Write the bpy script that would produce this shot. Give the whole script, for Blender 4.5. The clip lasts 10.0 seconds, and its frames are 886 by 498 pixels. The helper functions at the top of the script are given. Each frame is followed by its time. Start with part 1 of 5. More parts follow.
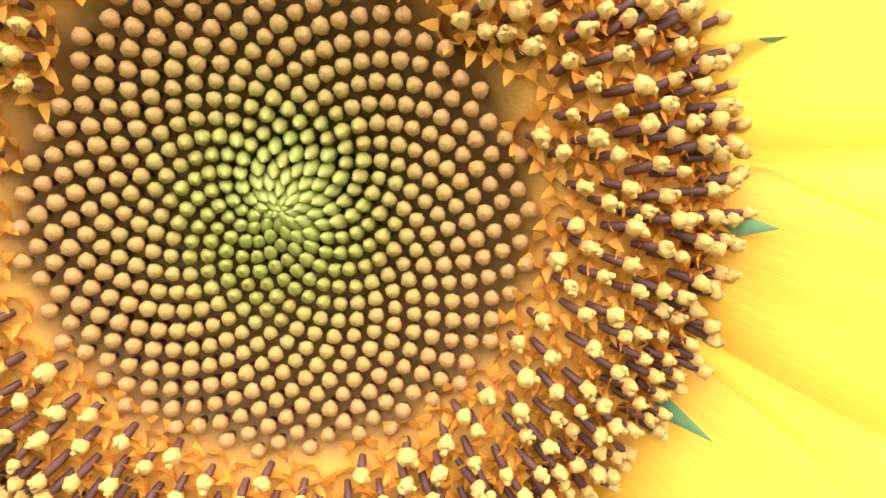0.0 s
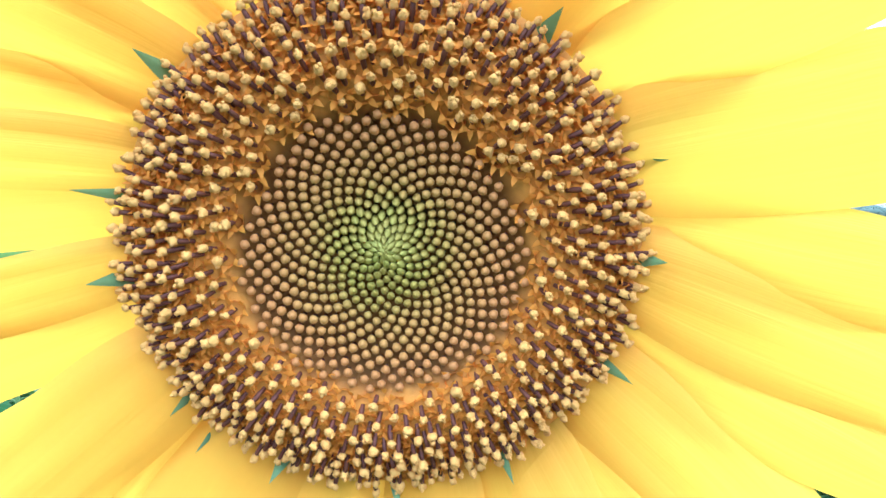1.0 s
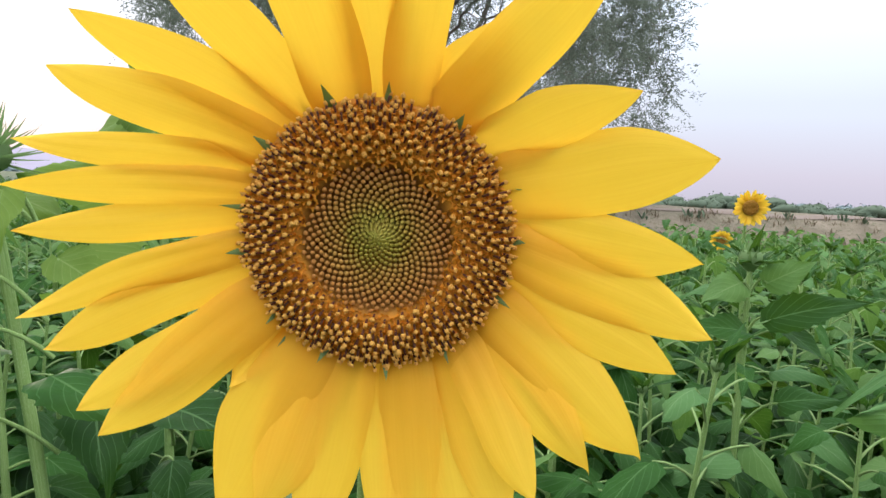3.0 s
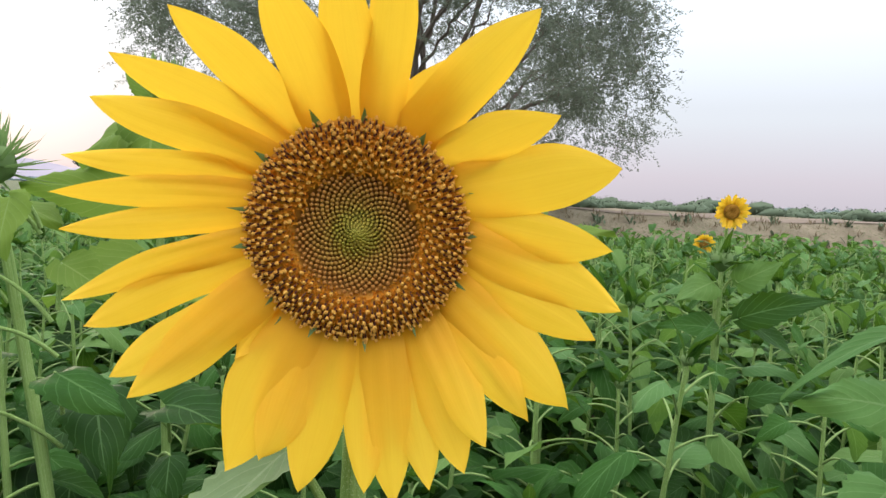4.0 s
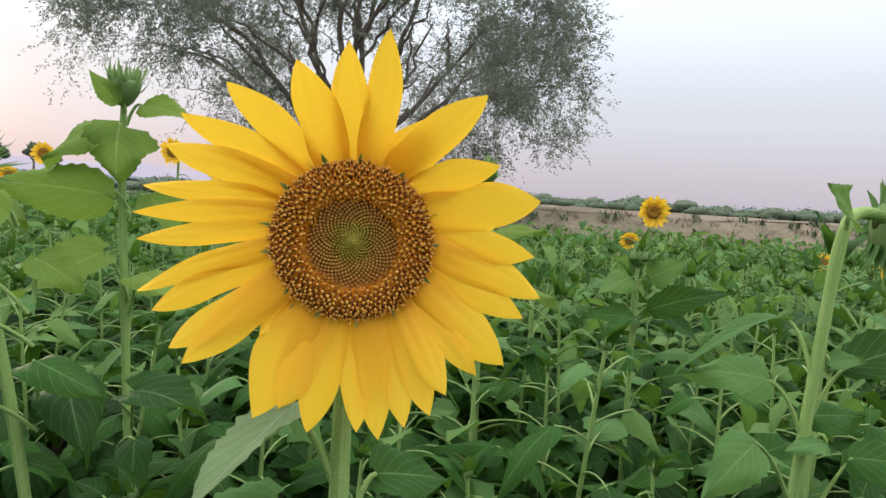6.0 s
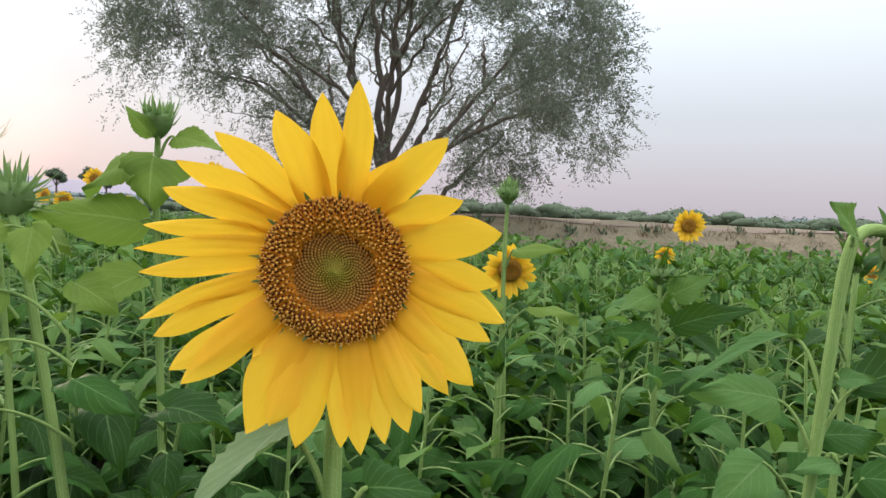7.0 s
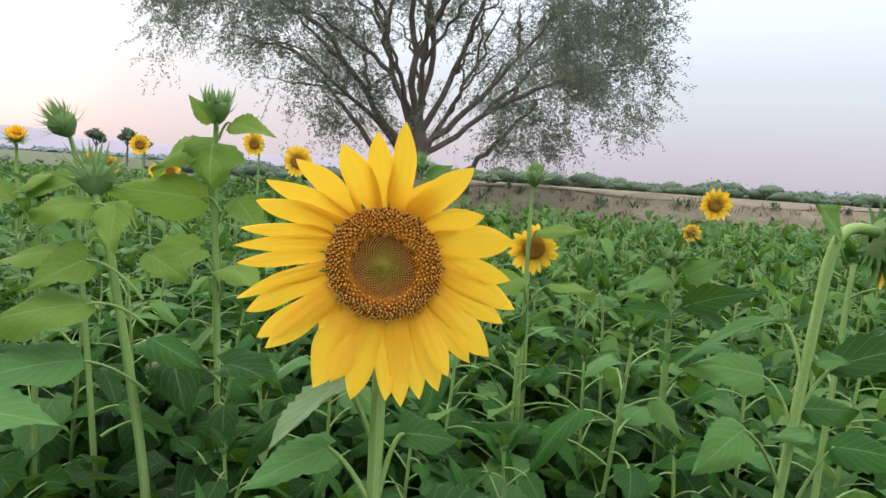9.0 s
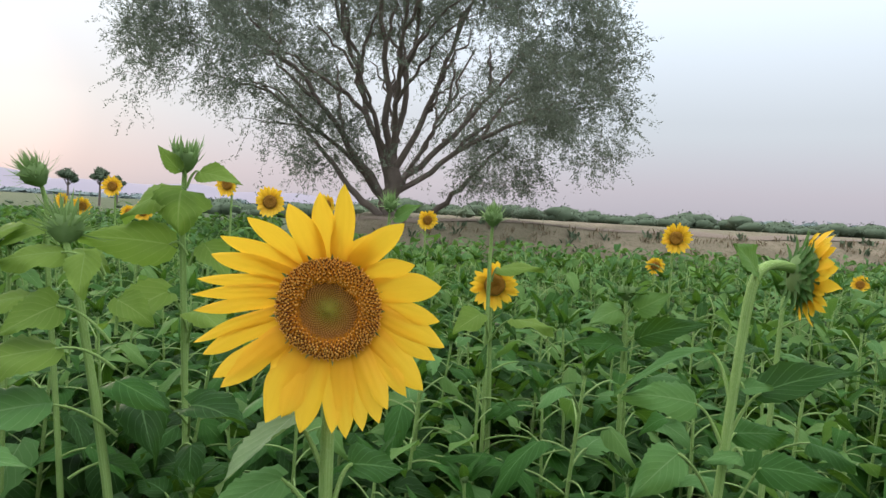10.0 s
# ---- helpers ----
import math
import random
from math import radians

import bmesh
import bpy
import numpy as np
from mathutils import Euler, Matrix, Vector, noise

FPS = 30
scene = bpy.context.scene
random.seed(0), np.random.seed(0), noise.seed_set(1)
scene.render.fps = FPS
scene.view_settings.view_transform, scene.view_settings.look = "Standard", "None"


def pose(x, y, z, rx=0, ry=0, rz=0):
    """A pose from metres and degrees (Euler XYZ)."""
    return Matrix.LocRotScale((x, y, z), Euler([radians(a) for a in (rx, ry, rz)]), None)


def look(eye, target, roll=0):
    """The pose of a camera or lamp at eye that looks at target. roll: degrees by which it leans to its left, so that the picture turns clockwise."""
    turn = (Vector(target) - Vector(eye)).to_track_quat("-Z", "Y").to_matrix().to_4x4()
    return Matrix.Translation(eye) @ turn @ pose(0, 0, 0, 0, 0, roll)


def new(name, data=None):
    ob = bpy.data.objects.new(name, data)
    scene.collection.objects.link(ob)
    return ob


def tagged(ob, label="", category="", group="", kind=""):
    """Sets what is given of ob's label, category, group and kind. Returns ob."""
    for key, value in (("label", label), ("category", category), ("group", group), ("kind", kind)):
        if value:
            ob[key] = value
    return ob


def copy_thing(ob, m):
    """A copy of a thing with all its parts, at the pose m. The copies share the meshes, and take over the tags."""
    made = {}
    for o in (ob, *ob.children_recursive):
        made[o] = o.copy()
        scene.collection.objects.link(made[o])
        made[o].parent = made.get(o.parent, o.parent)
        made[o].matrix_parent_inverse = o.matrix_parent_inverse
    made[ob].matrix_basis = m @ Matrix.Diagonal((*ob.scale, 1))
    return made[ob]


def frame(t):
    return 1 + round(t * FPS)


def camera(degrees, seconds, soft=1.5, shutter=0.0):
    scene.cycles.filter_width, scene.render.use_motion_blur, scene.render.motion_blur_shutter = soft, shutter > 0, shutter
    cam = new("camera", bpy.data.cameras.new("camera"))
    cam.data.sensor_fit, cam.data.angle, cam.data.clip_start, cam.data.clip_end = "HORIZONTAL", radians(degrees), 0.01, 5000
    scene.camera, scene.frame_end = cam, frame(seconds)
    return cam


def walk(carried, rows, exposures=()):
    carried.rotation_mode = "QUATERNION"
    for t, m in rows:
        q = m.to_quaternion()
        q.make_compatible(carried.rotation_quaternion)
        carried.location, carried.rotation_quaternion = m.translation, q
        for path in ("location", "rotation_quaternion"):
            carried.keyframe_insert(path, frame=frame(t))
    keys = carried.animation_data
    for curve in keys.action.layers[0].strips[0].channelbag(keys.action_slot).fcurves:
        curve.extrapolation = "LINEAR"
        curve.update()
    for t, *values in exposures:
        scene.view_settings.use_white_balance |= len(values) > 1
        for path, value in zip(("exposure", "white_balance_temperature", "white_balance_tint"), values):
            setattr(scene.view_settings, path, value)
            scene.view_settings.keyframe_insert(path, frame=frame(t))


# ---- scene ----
cam = camera(69.3, 10.0)
PATH = [
    (0, (0.021, -0.092, 1.302), (0.087, 1.903, 1.175), 3.5),
    (0.2, (0.017, -0.103, 1.311), (0.107, 1.88, 1.072), 2.8),
    (0.5, (0.017, -0.126, 1.312), (0.058, 1.867, 1.148), 3.2),
    (0.8, (0.011, -0.15, 1.315), (0.045, 1.844, 1.158), 3.4),
    (1, (0.012, -0.161, 1.316), (0.05, 1.831, 1.142), 3.4),
    (1.2, (0.014, -0.174, 1.314), (0.044, 1.82, 1.163), 3.4),
    (1.5, (0.016, -0.195, 1.318), (-0.009, 1.797, 1.138), 3.3),
    (1.7, (0.014, -0.21, 1.32), (0.0, 1.783, 1.163), 3.2),
    (2, (0.026, -0.234, 1.324), (0.03, 1.759, 1.157), 3.3),
    (2.2, (0.028, -0.254, 1.324), (0.002, 1.737, 1.138), 2.8),
    (2.5, (0.031, -0.276, 1.318), (0.035, 1.715, 1.129), 3.6),
    (2.7, (0.035, -0.288, 1.321), (-0.032, 1.702, 1.137), 3.4),
    (3.8, (0.054, -0.361, 1.324), (0.041, 1.633, 1.173), 3.0),
    (4, (0.057, -0.375, 1.322), (0.027, 1.619, 1.172), 3.0),
    (4.2, (0.059, -0.388, 1.318), (-0.012, 1.604, 1.163), 3.6),
    (4.5, (0.05, -0.399, 1.324), (0.026, 1.595, 1.173), 4.1),
    (4.8, (0.029, -0.42, 1.337), (0.032, 1.573, 1.175), 2.8),
    (5, (0.018, -0.446, 1.34), (0.046, 1.549, 1.198), 2.7),
    (5.2, (0.01, -0.47, 1.339), (0.081, 1.524, 1.195), 3.5),
    (5.5, (0.014, -0.491, 1.336), (0.093, 1.5, 1.167), 3.2),
    (5.7, (0.019, -0.504, 1.335), (0.189, 1.482, 1.174), 3.8),
    (6.8, (0.072, -0.551, 1.362), (0.155, 1.443, 1.231), 2.8),
    (7, (0.083, -0.561, 1.357), (0.121, 1.435, 1.243), 2.8),
    (7.2, (0.09, -0.57, 1.353), (0.148, 1.427, 1.249), 3.7),
    (7.5, (0.099, -0.603, 1.366), (0.14, 1.395, 1.293), 3.5),
    (7.8, (0.077, -0.632, 1.38), (0.032, 1.367, 1.326), 2.9),
    (8, (0.058, -0.659, 1.394), (-0.07, 1.337, 1.37), 3.0),
    (8.3, (0.055, -0.686, 1.42), (-0.14, 1.304, 1.394), 2.0),
    (8.5, (0.07, -0.705, 1.412), (-0.078, 1.287, 1.308), 2.4),
    (8.8, (0.083, -0.699, 1.399), (-0.002, 1.283, 1.144), 2.8),
    (9, (0.083, -0.711, 1.403), (0.034, 1.276, 1.181), 4.0),
    (9.3, (0.099, -0.723, 1.409), (0.04, 1.267, 1.211), 4.3),
    (9.5, (0.114, -0.734, 1.41), (0.1, 1.257, 1.226), 4.9),
    (9.8, (0.135, -0.773, 1.419), (0.151, 1.226, 1.352), 5.2),
    (10, (0.133, -0.796, 1.428), (0.147, 1.201, 1.318), 3.2),
]
EXPOSURES = [(0.0, 2.32, 5150, 8), (0.5, 2.12, 5000, 8), (1.0, 1.78, 4500, 14), (1.5, 1.46, 4280, 24), (2.0, 1.13, 4140, 50), (2.5, 0.92, 5450, 28), (2.8, 0.78, 6000, 17), (3.8, 0.70, 6600, 11), (5.5, 0.54, 6650, 12), (7.5, 0.46, 6650, 11), (8.0, 0.24, 6650, 11), (8.5, 0.10, 6650, 11), (9.0, 0.60, 6500, 10), (9.5, 0.56, 6500, 9), (10.0, 0.42, 6500, 9)]
walk(cam, [(t, look(eye, target, roll)) for t, eye, target, roll in PATH], EXPOSURES)

# ---- light: hazy dusk sky with the low sun ahead and to the left ----
SUN_AZ, SUN_EL = radians(-36), radians(6)      # azimuth from the +y axis, to the right
SUN_DIR = Vector((math.sin(SUN_AZ) * math.cos(SUN_EL), math.cos(SUN_AZ) * math.cos(SUN_EL), math.sin(SUN_EL)))


def make_world():
    world = bpy.data.worlds.new("dusk_sky")
    world.use_nodes = True
    scene.world = world
    nt = world.node_tree
    nt.nodes.clear()
    N, L = nt.nodes.new, nt.links.new
    out, bg = N("ShaderNodeOutputWorld"), N("ShaderNodeBackground")
    sky = N("ShaderNodeTexSky")
    sky.sky_type, sky.sun_disc = "NISHITA", False
    sky.sun_elevation, sky.sun_rotation = SUN_EL, SUN_AZ
    sky.dust_density, sky.air_density = 3.0, 1.0
    coord, sep = N("ShaderNodeTexCoord"), N("ShaderNodeSeparateXYZ")
    L(coord.outputs["Generated"], sep.inputs[0])
    ramp = N("ShaderNodeValToRGB")
    cols = [(0.0, (0.37, 0.35, 0.40)), (0.05, (0.43, 0.405, 0.455)), (0.13, (0.49, 0.525, 0.575)), (0.33, (0.54, 0.615, 0.70)), (1.0, (1.0, 1.0, 1.0))]
    ramp.color_ramp.elements[0].position, ramp.color_ramp.elements[0].color = cols[0][0], (*cols[0][1], 1)
    ramp.color_ramp.elements[1].position, ramp.color_ramp.elements[1].color = cols[-1][0], (*cols[-1][1], 1)
    for p, c in cols[1:-1]:
        ramp.color_ramp.elements.new(p).color = (*c, 1)
    L(sep.outputs["Z"], ramp.inputs[0])
    gain = N("ShaderNodeMapRange")                # brighter towards the zenith
    gain.inputs[1].default_value, gain.inputs[2].default_value = 0.15, 1.0
    gain.inputs[3].default_value, gain.inputs[4].default_value = 1.0, 2.6
    L(sep.outputs["Z"], gain.inputs[0])
    haze = N("ShaderNodeVectorMath")
    haze.operation = "SCALE"
    L(ramp.outputs[0], haze.inputs[0]), L(gain.outputs[0], haze.inputs["Scale"])
    # warm glow of the veiled sun
    dot = N("ShaderNodeVectorMath")
    dot.operation, dot.inputs[1].default_value = "DOT_PRODUCT", SUN_DIR
    L(coord.outputs["Generated"], dot.inputs[0])
    glow = N("ShaderNodeMapRange")
    glow.interpolation_type = "SMOOTHSTEP"
    glow.inputs[1].default_value, glow.inputs[2].default_value = 0.55, 1.0
    glow.inputs[3].default_value, glow.inputs[4].default_value = 0.0, 0.055
    L(dot.outputs["Value"], glow.inputs[0])
    spot = N("ShaderNodeMapRange")                # the sun's own blur in the haze
    spot.interpolation_type = "SMOOTHSTEP"
    spot.inputs[1].default_value, spot.inputs[2].default_value = 0.990, 1.0
    spot.inputs[3].default_value, spot.inputs[4].default_value = 0.0, 0.12
    L(dot.outputs["Value"], spot.inputs[0])
    both = N("ShaderNodeMath")
    L(glow.outputs[0], both.inputs[0]), L(spot.outputs[0], both.inputs[1])
    warm = N("ShaderNodeVectorMath")
    warm.operation, warm.inputs[0].default_value = "SCALE", (1.0, 0.68, 0.60)
    L(both.outputs[0], warm.inputs["Scale"])
    nis = N("ShaderNodeVectorMath")
    nis.operation, nis.inputs["Scale"].default_value = "SCALE", 0.003
    L(sky.outputs[0], nis.inputs[0])
    a1, a2 = N("ShaderNodeVectorMath"), N("ShaderNodeVectorMath")
    L(haze.outputs[0], a1.inputs[0]), L(warm.outputs[0], a1.inputs[1])
    L(a1.outputs[0], a2.inputs[0]), L(nis.outputs[0], a2.inputs[1])
    L(a2.outputs[0], bg.inputs["Color"])
    bg.inputs["Strength"].default_value = 1.0
    L(bg.outputs[0], out.inputs[0])


make_world()
sun = new("sun", bpy.data.lights.new("sun", "SUN"))
sun.data.energy, sun.data.angle, sun.data.color = 1.15, radians(14), (1.0, 0.83, 0.66)
sun.matrix_world = look(SUN_DIR * 50, (0, 0, 0))


# ---- materials ----
class Nodes:
    """A small node-tree writer."""

    def __init__(self, name, rough=0.6, spec=0.3):
        self.m = bpy.data.materials.new(name)
        self.m.use_nodes = True
        self.t = self.m.node_tree
        self.p = self.t.nodes["Principled BSDF"]
        self.out = self.t.nodes["Material Output"]
        self.p.inputs["Roughness"].default_value = rough
        self.p.inputs["Specular IOR Level"].default_value = spec

    def n(self, kind, operation=""):
        node = self.t.nodes.new("ShaderNode" + kind)
        if operation:
            node.operation = operation
        return node

    def l(self, a, b):
        self.t.links.new(a, b)

    def noise(self, coord, scale, detail=4.0, rough=0.55, stretch=None):
        if stretch:
            mp = self.n("Mapping")
            mp.inputs["Scale"].default_value = stretch
            self.l(coord, mp.inputs[0])
            coord = mp.outputs[0]
        t = self.n("TexNoise")
        t.inputs["Scale"].default_value, t.inputs["Detail"].default_value, t.inputs["Roughness"].default_value = scale, detail, rough
        self.l(coord, t.inputs["Vector"])
        return t.outputs[0]

    def ramp(self, value, stops):
        r = self.n("ValToRGB")
        e = r.color_ramp.elements
        e[0].position, e[0].color = stops[0][0], (*stops[0][1], 1)
        e[1].position, e[1].color = stops[-1][0], (*stops[-1][1], 1)
        for p, c in stops[1:-1]:
            e.new(p).color = (*c, 1)
        self.l(value, r.inputs[0])
        return r.outputs[0]

    def mix(self, fac, a, b, mode="MIX"):
        x = self.n("Mix")
        x.data_type, x.blend_type = "RGBA", mode
        for sock, val in ((x.inputs[0], fac), (x.inputs[6], a), (x.inputs[7], b)):
            if isinstance(val, bpy.types.NodeSocket):
                self.l(val, sock)
            else:
                sock.default_value = val if isinstance(val, (int, float)) else (*val, 1)
        return x.outputs[2]

    def math(self, op, a, b=0.0, c=0.0):
        x = self.n("Math", operation=op)
        for sock, val in zip(x.inputs, (a, b, c)):
            if isinstance(val, bpy.types.NodeSocket):
                self.l(val, sock)
            else:
                sock.default_value = val
        return x.outputs[0]

    def bump(self, height, strength=0.3, distance=0.001):
        b = self.n("Bump")
        b.inputs["Strength"].default_value, b.inputs["Distance"].default_value = strength, distance
        self.l(height, b.inputs["Height"])
        self.l(b.outputs[0], self.p.inputs["Normal"])
        return b.outputs[0]

    def translucent(self, colour, amount):
        tr, mx = self.n("BsdfTranslucent"), self.n("MixShader")
        if isinstance(colour, bpy.types.NodeSocket):
            self.l(colour, tr.inputs[0])
        else:
            tr.inputs[0].default_value = (*colour, 1)
        mx.inputs[0].default_value = amount
        self.l(self.p.outputs[0], mx.inputs[1]), self.l(tr.outputs[0], mx.inputs[2])
        self.l(mx.outputs[0], self.out.inputs[0])


def petal_material(name="petal_yellow"):
    k = Nodes(name, 0.55, 0.25)
    uv = k.n("UVMap").outputs[0]
    sep = k.n("SeparateXYZ")
    k.l(uv, sep.inputs[0])
    streak = k.noise(uv, 1.0, 3, 0.5, (1.6, 22, 1))
    blot = k.noise(k.n("NewGeometry").outputs["Position"], 45, 3)
    col = k.ramp(sep.outputs["X"], [(0.0, (0.68, 0.31, 0.015)), (0.22, (0.86, 0.49, 0.030)), (0.5, (0.92, 0.58, 0.038)), (1.0, (0.93, 0.61, 0.045))])
    col = k.mix(k.ramp(streak, [(0.35, (0, 0, 0)), (0.75, (0.34, 0.34, 0.34))]), col, (0.82, 0.45, 0.022))
    col = k.mix(k.math("MULTIPLY", blot, 0.22), col, (0.94, 0.63, 0.052))
    rnd = k.n("ObjectInfo").outputs["Random"]
    col = k.mix(k.math("MULTIPLY", rnd, 0.22), col, (0.82, 0.46, 0.025))
    k.l(col, k.p.inputs["Base Color"])
    k.bump(streak, 0.25, 0.0009)
    k.translucent(col, 0.42)
    return k.m


def leaf_material(name, dark, light, vein, amount=0.34):
    k = Nodes(name, 0.55, 0.13)
    uv = k.n("UVMap").outputs[0]
    sep = k.n("SeparateXYZ")
    k.l(uv, sep.inputs[0])
    pos = k.n("NewGeometry").outputs["Position"]
    big, fine = k.noise(pos, 9, 3), k.noise(pos, 160, 3)
    isl, rnd = k.n("NewGeometry").outputs["Random Per Island"], k.n("ObjectInfo").outputs["Random"]
    f = k.math("ADD", k.math("MULTIPLY", big, 0.5), k.math("MULTIPLY", k.math("SUBTRACT", k.math("ADD", isl, rnd), 0.45), 0.52))
    col = k.mix(f, dark, light)
    col = k.mix(k.math("MULTIPLY", k.math("GREATER_THAN", isl, 0.86), 0.45), col, tuple(x * 1.5 + 0.012 for x in light))
    col = k.mix(k.math("MULTIPLY", fine, 0.35), col, dark)
    # midrib and side veins
    off = k.math("ABSOLUTE", k.math("SUBTRACT", sep.outputs["Y"], 0.5))
    mid = k.math("LESS_THAN", off, 0.018)
    saw = k.math("FRACT", k.math("MULTIPLY", k.math("SUBTRACT", sep.outputs["X"], k.math("MULTIPLY", off, 0.85)), 6.5))
    side = k.math("LESS_THAN", k.math("ABSOLUTE", k.math("SUBTRACT", saw, 0.5)), 0.045)
    v = k.math("MAXIMUM", mid, k.math("MULTIPLY", side, 0.6))
    col = k.mix(k.math("MULTIPLY", v, 0.46), col, vein)
    k.l(col, k.p.inputs["Base Color"])
    k.l(k.math("ADD", 0.45, k.math("MULTIPLY", fine, 0.28)), k.p.inputs["Roughness"])
    relief = k.math("SUBTRACT", k.math("MULTIPLY", k.math("ABSOLUTE", k.math("SUBTRACT", saw, 0.5)), 0.8), k.math("MULTIPLY", v, 0.4))
    k.bump(k.math("ADD", relief, k.math("MULTIPLY", fine, 0.4)), 0.35, 0.003)
    k.translucent(k.mix(0.5, col, (0.13, 0.25, 0.02)), amount)
    return k.m


def mottled(name, a, b, scale, rough=0.75, bump=0.3, dist=0.002, spec=0.25, fine=None, amount=0.0):
    """Two tones broken up at two scales, with relief."""
    k = Nodes(name, rough, spec)
    pos = k.n("NewGeometry").outputs["Position"]
    n1, n2 = k.noise(pos, scale, 4), k.noise(pos, fine or scale * 9, 4)
    rnd = k.math("ADD", k.n("ObjectInfo").outputs["Random"], k.n("NewGeometry").outputs["Random Per Island"])
    f = k.math("ADD", k.math("MULTIPLY", n1, 0.75), k.math("MULTIPLY", k.math("SUBTRACT", rnd, 0.8), 0.22))
    col = k.mix(f, a, b)
    col = k.mix(k.math("MULTIPLY", n2, 0.4), col, a)
    k.l(col, k.p.inputs["Base Color"])
    k.bump(n2, bump, dist)
    if amount:
        k.translucent(col, amount)
    return k.m


HEAD = Vector((0.0, 0.0, 1.30))          # centre of the great flower's disc


def radial_material(name, stops, centre, radius, rough=0.6, spec=0.25, vary=0.25, dist=0.0006):
    """Colour that runs from the middle of a flower's disc to its rim."""
    k = Nodes(name, rough, spec)
    pos = k.n("NewGeometry").outputs["Position"]
    d = k.n("VectorMath", operation="DISTANCE")
    k.l(pos, d.inputs[0])
    d.inputs[1].default_value = centre
    wob = k.noise(pos, 170, 2)
    r = k.math("ADD", k.math("DIVIDE", d.outputs["Value"], radius), k.math("MULTIPLY", k.math("SUBTRACT", wob, 0.5), 0.12))
    col = k.ramp(r, stops)
    rnd = k.math("ADD", k.n("ObjectInfo").outputs["Random"], k.n("NewGeometry").outputs["Random Per Island"])
    col = k.mix(k.math("MULTIPLY", rnd, vary), col, stops[-1][1])
    fine = k.noise(pos, 1800, 3)
    col = k.mix(k.math("MULTIPLY", fine, 0.35), col, tuple(c * 0.55 for c in stops[-1][1]))
    k.l(col, k.p.inputs["Base Color"])
    k.bump(fine, 0.4, dist)
    return k.m


M_PETAL = petal_material()
# near-black dark end: the shade under the leaves is put into the green
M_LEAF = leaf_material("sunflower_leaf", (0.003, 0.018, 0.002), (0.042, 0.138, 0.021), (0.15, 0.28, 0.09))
# yellow-green of young leaves, lightened further to hold haze and backlight in the colour
M_YOUNG_LIT = leaf_material("young_lit_leaf", (0.105, 0.185, 0.034), (0.235, 0.350, 0.068), (0.31, 0.43, 0.15), 0.52)
# lighter green for upper leaves, with the skylight on them in the colour
M_FIELD_LIT = leaf_material("lit_field_leaf", (0.060, 0.140, 0.034), (0.165, 0.290, 0.082), (0.24, 0.35, 0.14), 0.42)
M_UNDER = leaf_material("leaf_underside", (0.095, 0.155, 0.068), (0.190, 0.265, 0.125), (0.30, 0.37, 0.22))
# on the crop's upper leaves this paler green also serves as sky sheen
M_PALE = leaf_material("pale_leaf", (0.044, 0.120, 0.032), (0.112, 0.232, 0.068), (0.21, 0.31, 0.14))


def stem_material():
    k = Nodes("hairy_stem", 0.7, 0.2)
    uv, pos = k.n("UVMap").outputs[0], k.n("NewGeometry").outputs["Position"]
    ridge = k.noise(uv, 1.0, 3, 0.6, (1.5, 26, 1))
    blot, hair = k.noise(pos, 22, 3), k.noise(pos, 900, 2)
    col = k.ramp(ridge, [(0.30, (0.10, 0.185, 0.040)), (0.50, (0.20, 0.31, 0.085)), (0.72, (0.33, 0.45, 0.16))])
    col = k.mix(k.math("MULTIPLY", blot, 0.5), col, (0.15, 0.26, 0.06))
    col = k.mix(k.math("MULTIPLY", k.math("GREATER_THAN", hair, 0.60), 0.45), col, (0.48, 0.56, 0.32))
    k.l(col, k.p.inputs["Base Color"])
    k.bump(k.math("ADD", ridge, k.math("MULTIPLY", hair, 0.5)), 0.6, 0.002)
    return k.m


M_STEM = stem_material()
M_CROP_STEM = mottled("crop_stem", (0.13, 0.21, 0.06), (0.28, 0.39, 0.14), 30, 0.7, 0.3, 0.001)
M_BRACT = mottled("green_bract", (0.13, 0.22, 0.070), (0.26, 0.39, 0.150), 60, 0.6, 0.4, 0.001, amount=0.35)
M_BUD = radial_material("floret_bud", [(0.0, (0.42, 0.47, 0.070)), (0.28, (0.38, 0.38, 0.046)), (0.48, (0.47, 0.29, 0.048)), (0.75, (0.52, 0.235, 0.048)), (1.0, (0.47, 0.19, 0.042))], HEAD, 0.040, vary=0.18)
M_STALK = radial_material("floret_stalk", [(0.0, (0.20, 0.23, 0.025)), (0.35, (0.16, 0.13, 0.018)), (0.6, (0.10, 0.019, 0.012)), (1.0, (0.11, 0.019, 0.013))], HEAD, 0.040)
M_DISH = radial_material("disc_base", [(0.0, (0.08, 0.10, 0.015)), (0.22, (0.07, 0.045, 0.012)), (0.36, (0.060, 0.012, 0.009)), (0.52, (0.085, 0.016, 0.010)), (0.60, (0.70, 0.28, 0.020)), (0.75, (0.74, 0.31, 0.023)), (1.0, (0.66, 0.29, 0.028))], HEAD, 0.066)
M_COROLLA = mottled("orange_corolla", (0.72, 0.265, 0.017), (0.88, 0.40, 0.030), 300, 0.6, 0.3, 0.0004, amount=0.28)
M_ANTHER = mottled("dark_anther", (0.070, 0.022, 0.012), (0.21, 0.064, 0.022), 400, 0.5, 0.3, 0.0003)
M_POLLEN = mottled("pollen", (0.80, 0.39, 0.070), (0.94, 0.58, 0.130), 500, 0.85, 0.8, 0.0006)
M_SMALL_DISC = mottled("small_disc", (0.20, 0.080, 0.012), (0.62, 0.32, 0.040), 260, 0.8, 0.7, 0.002)
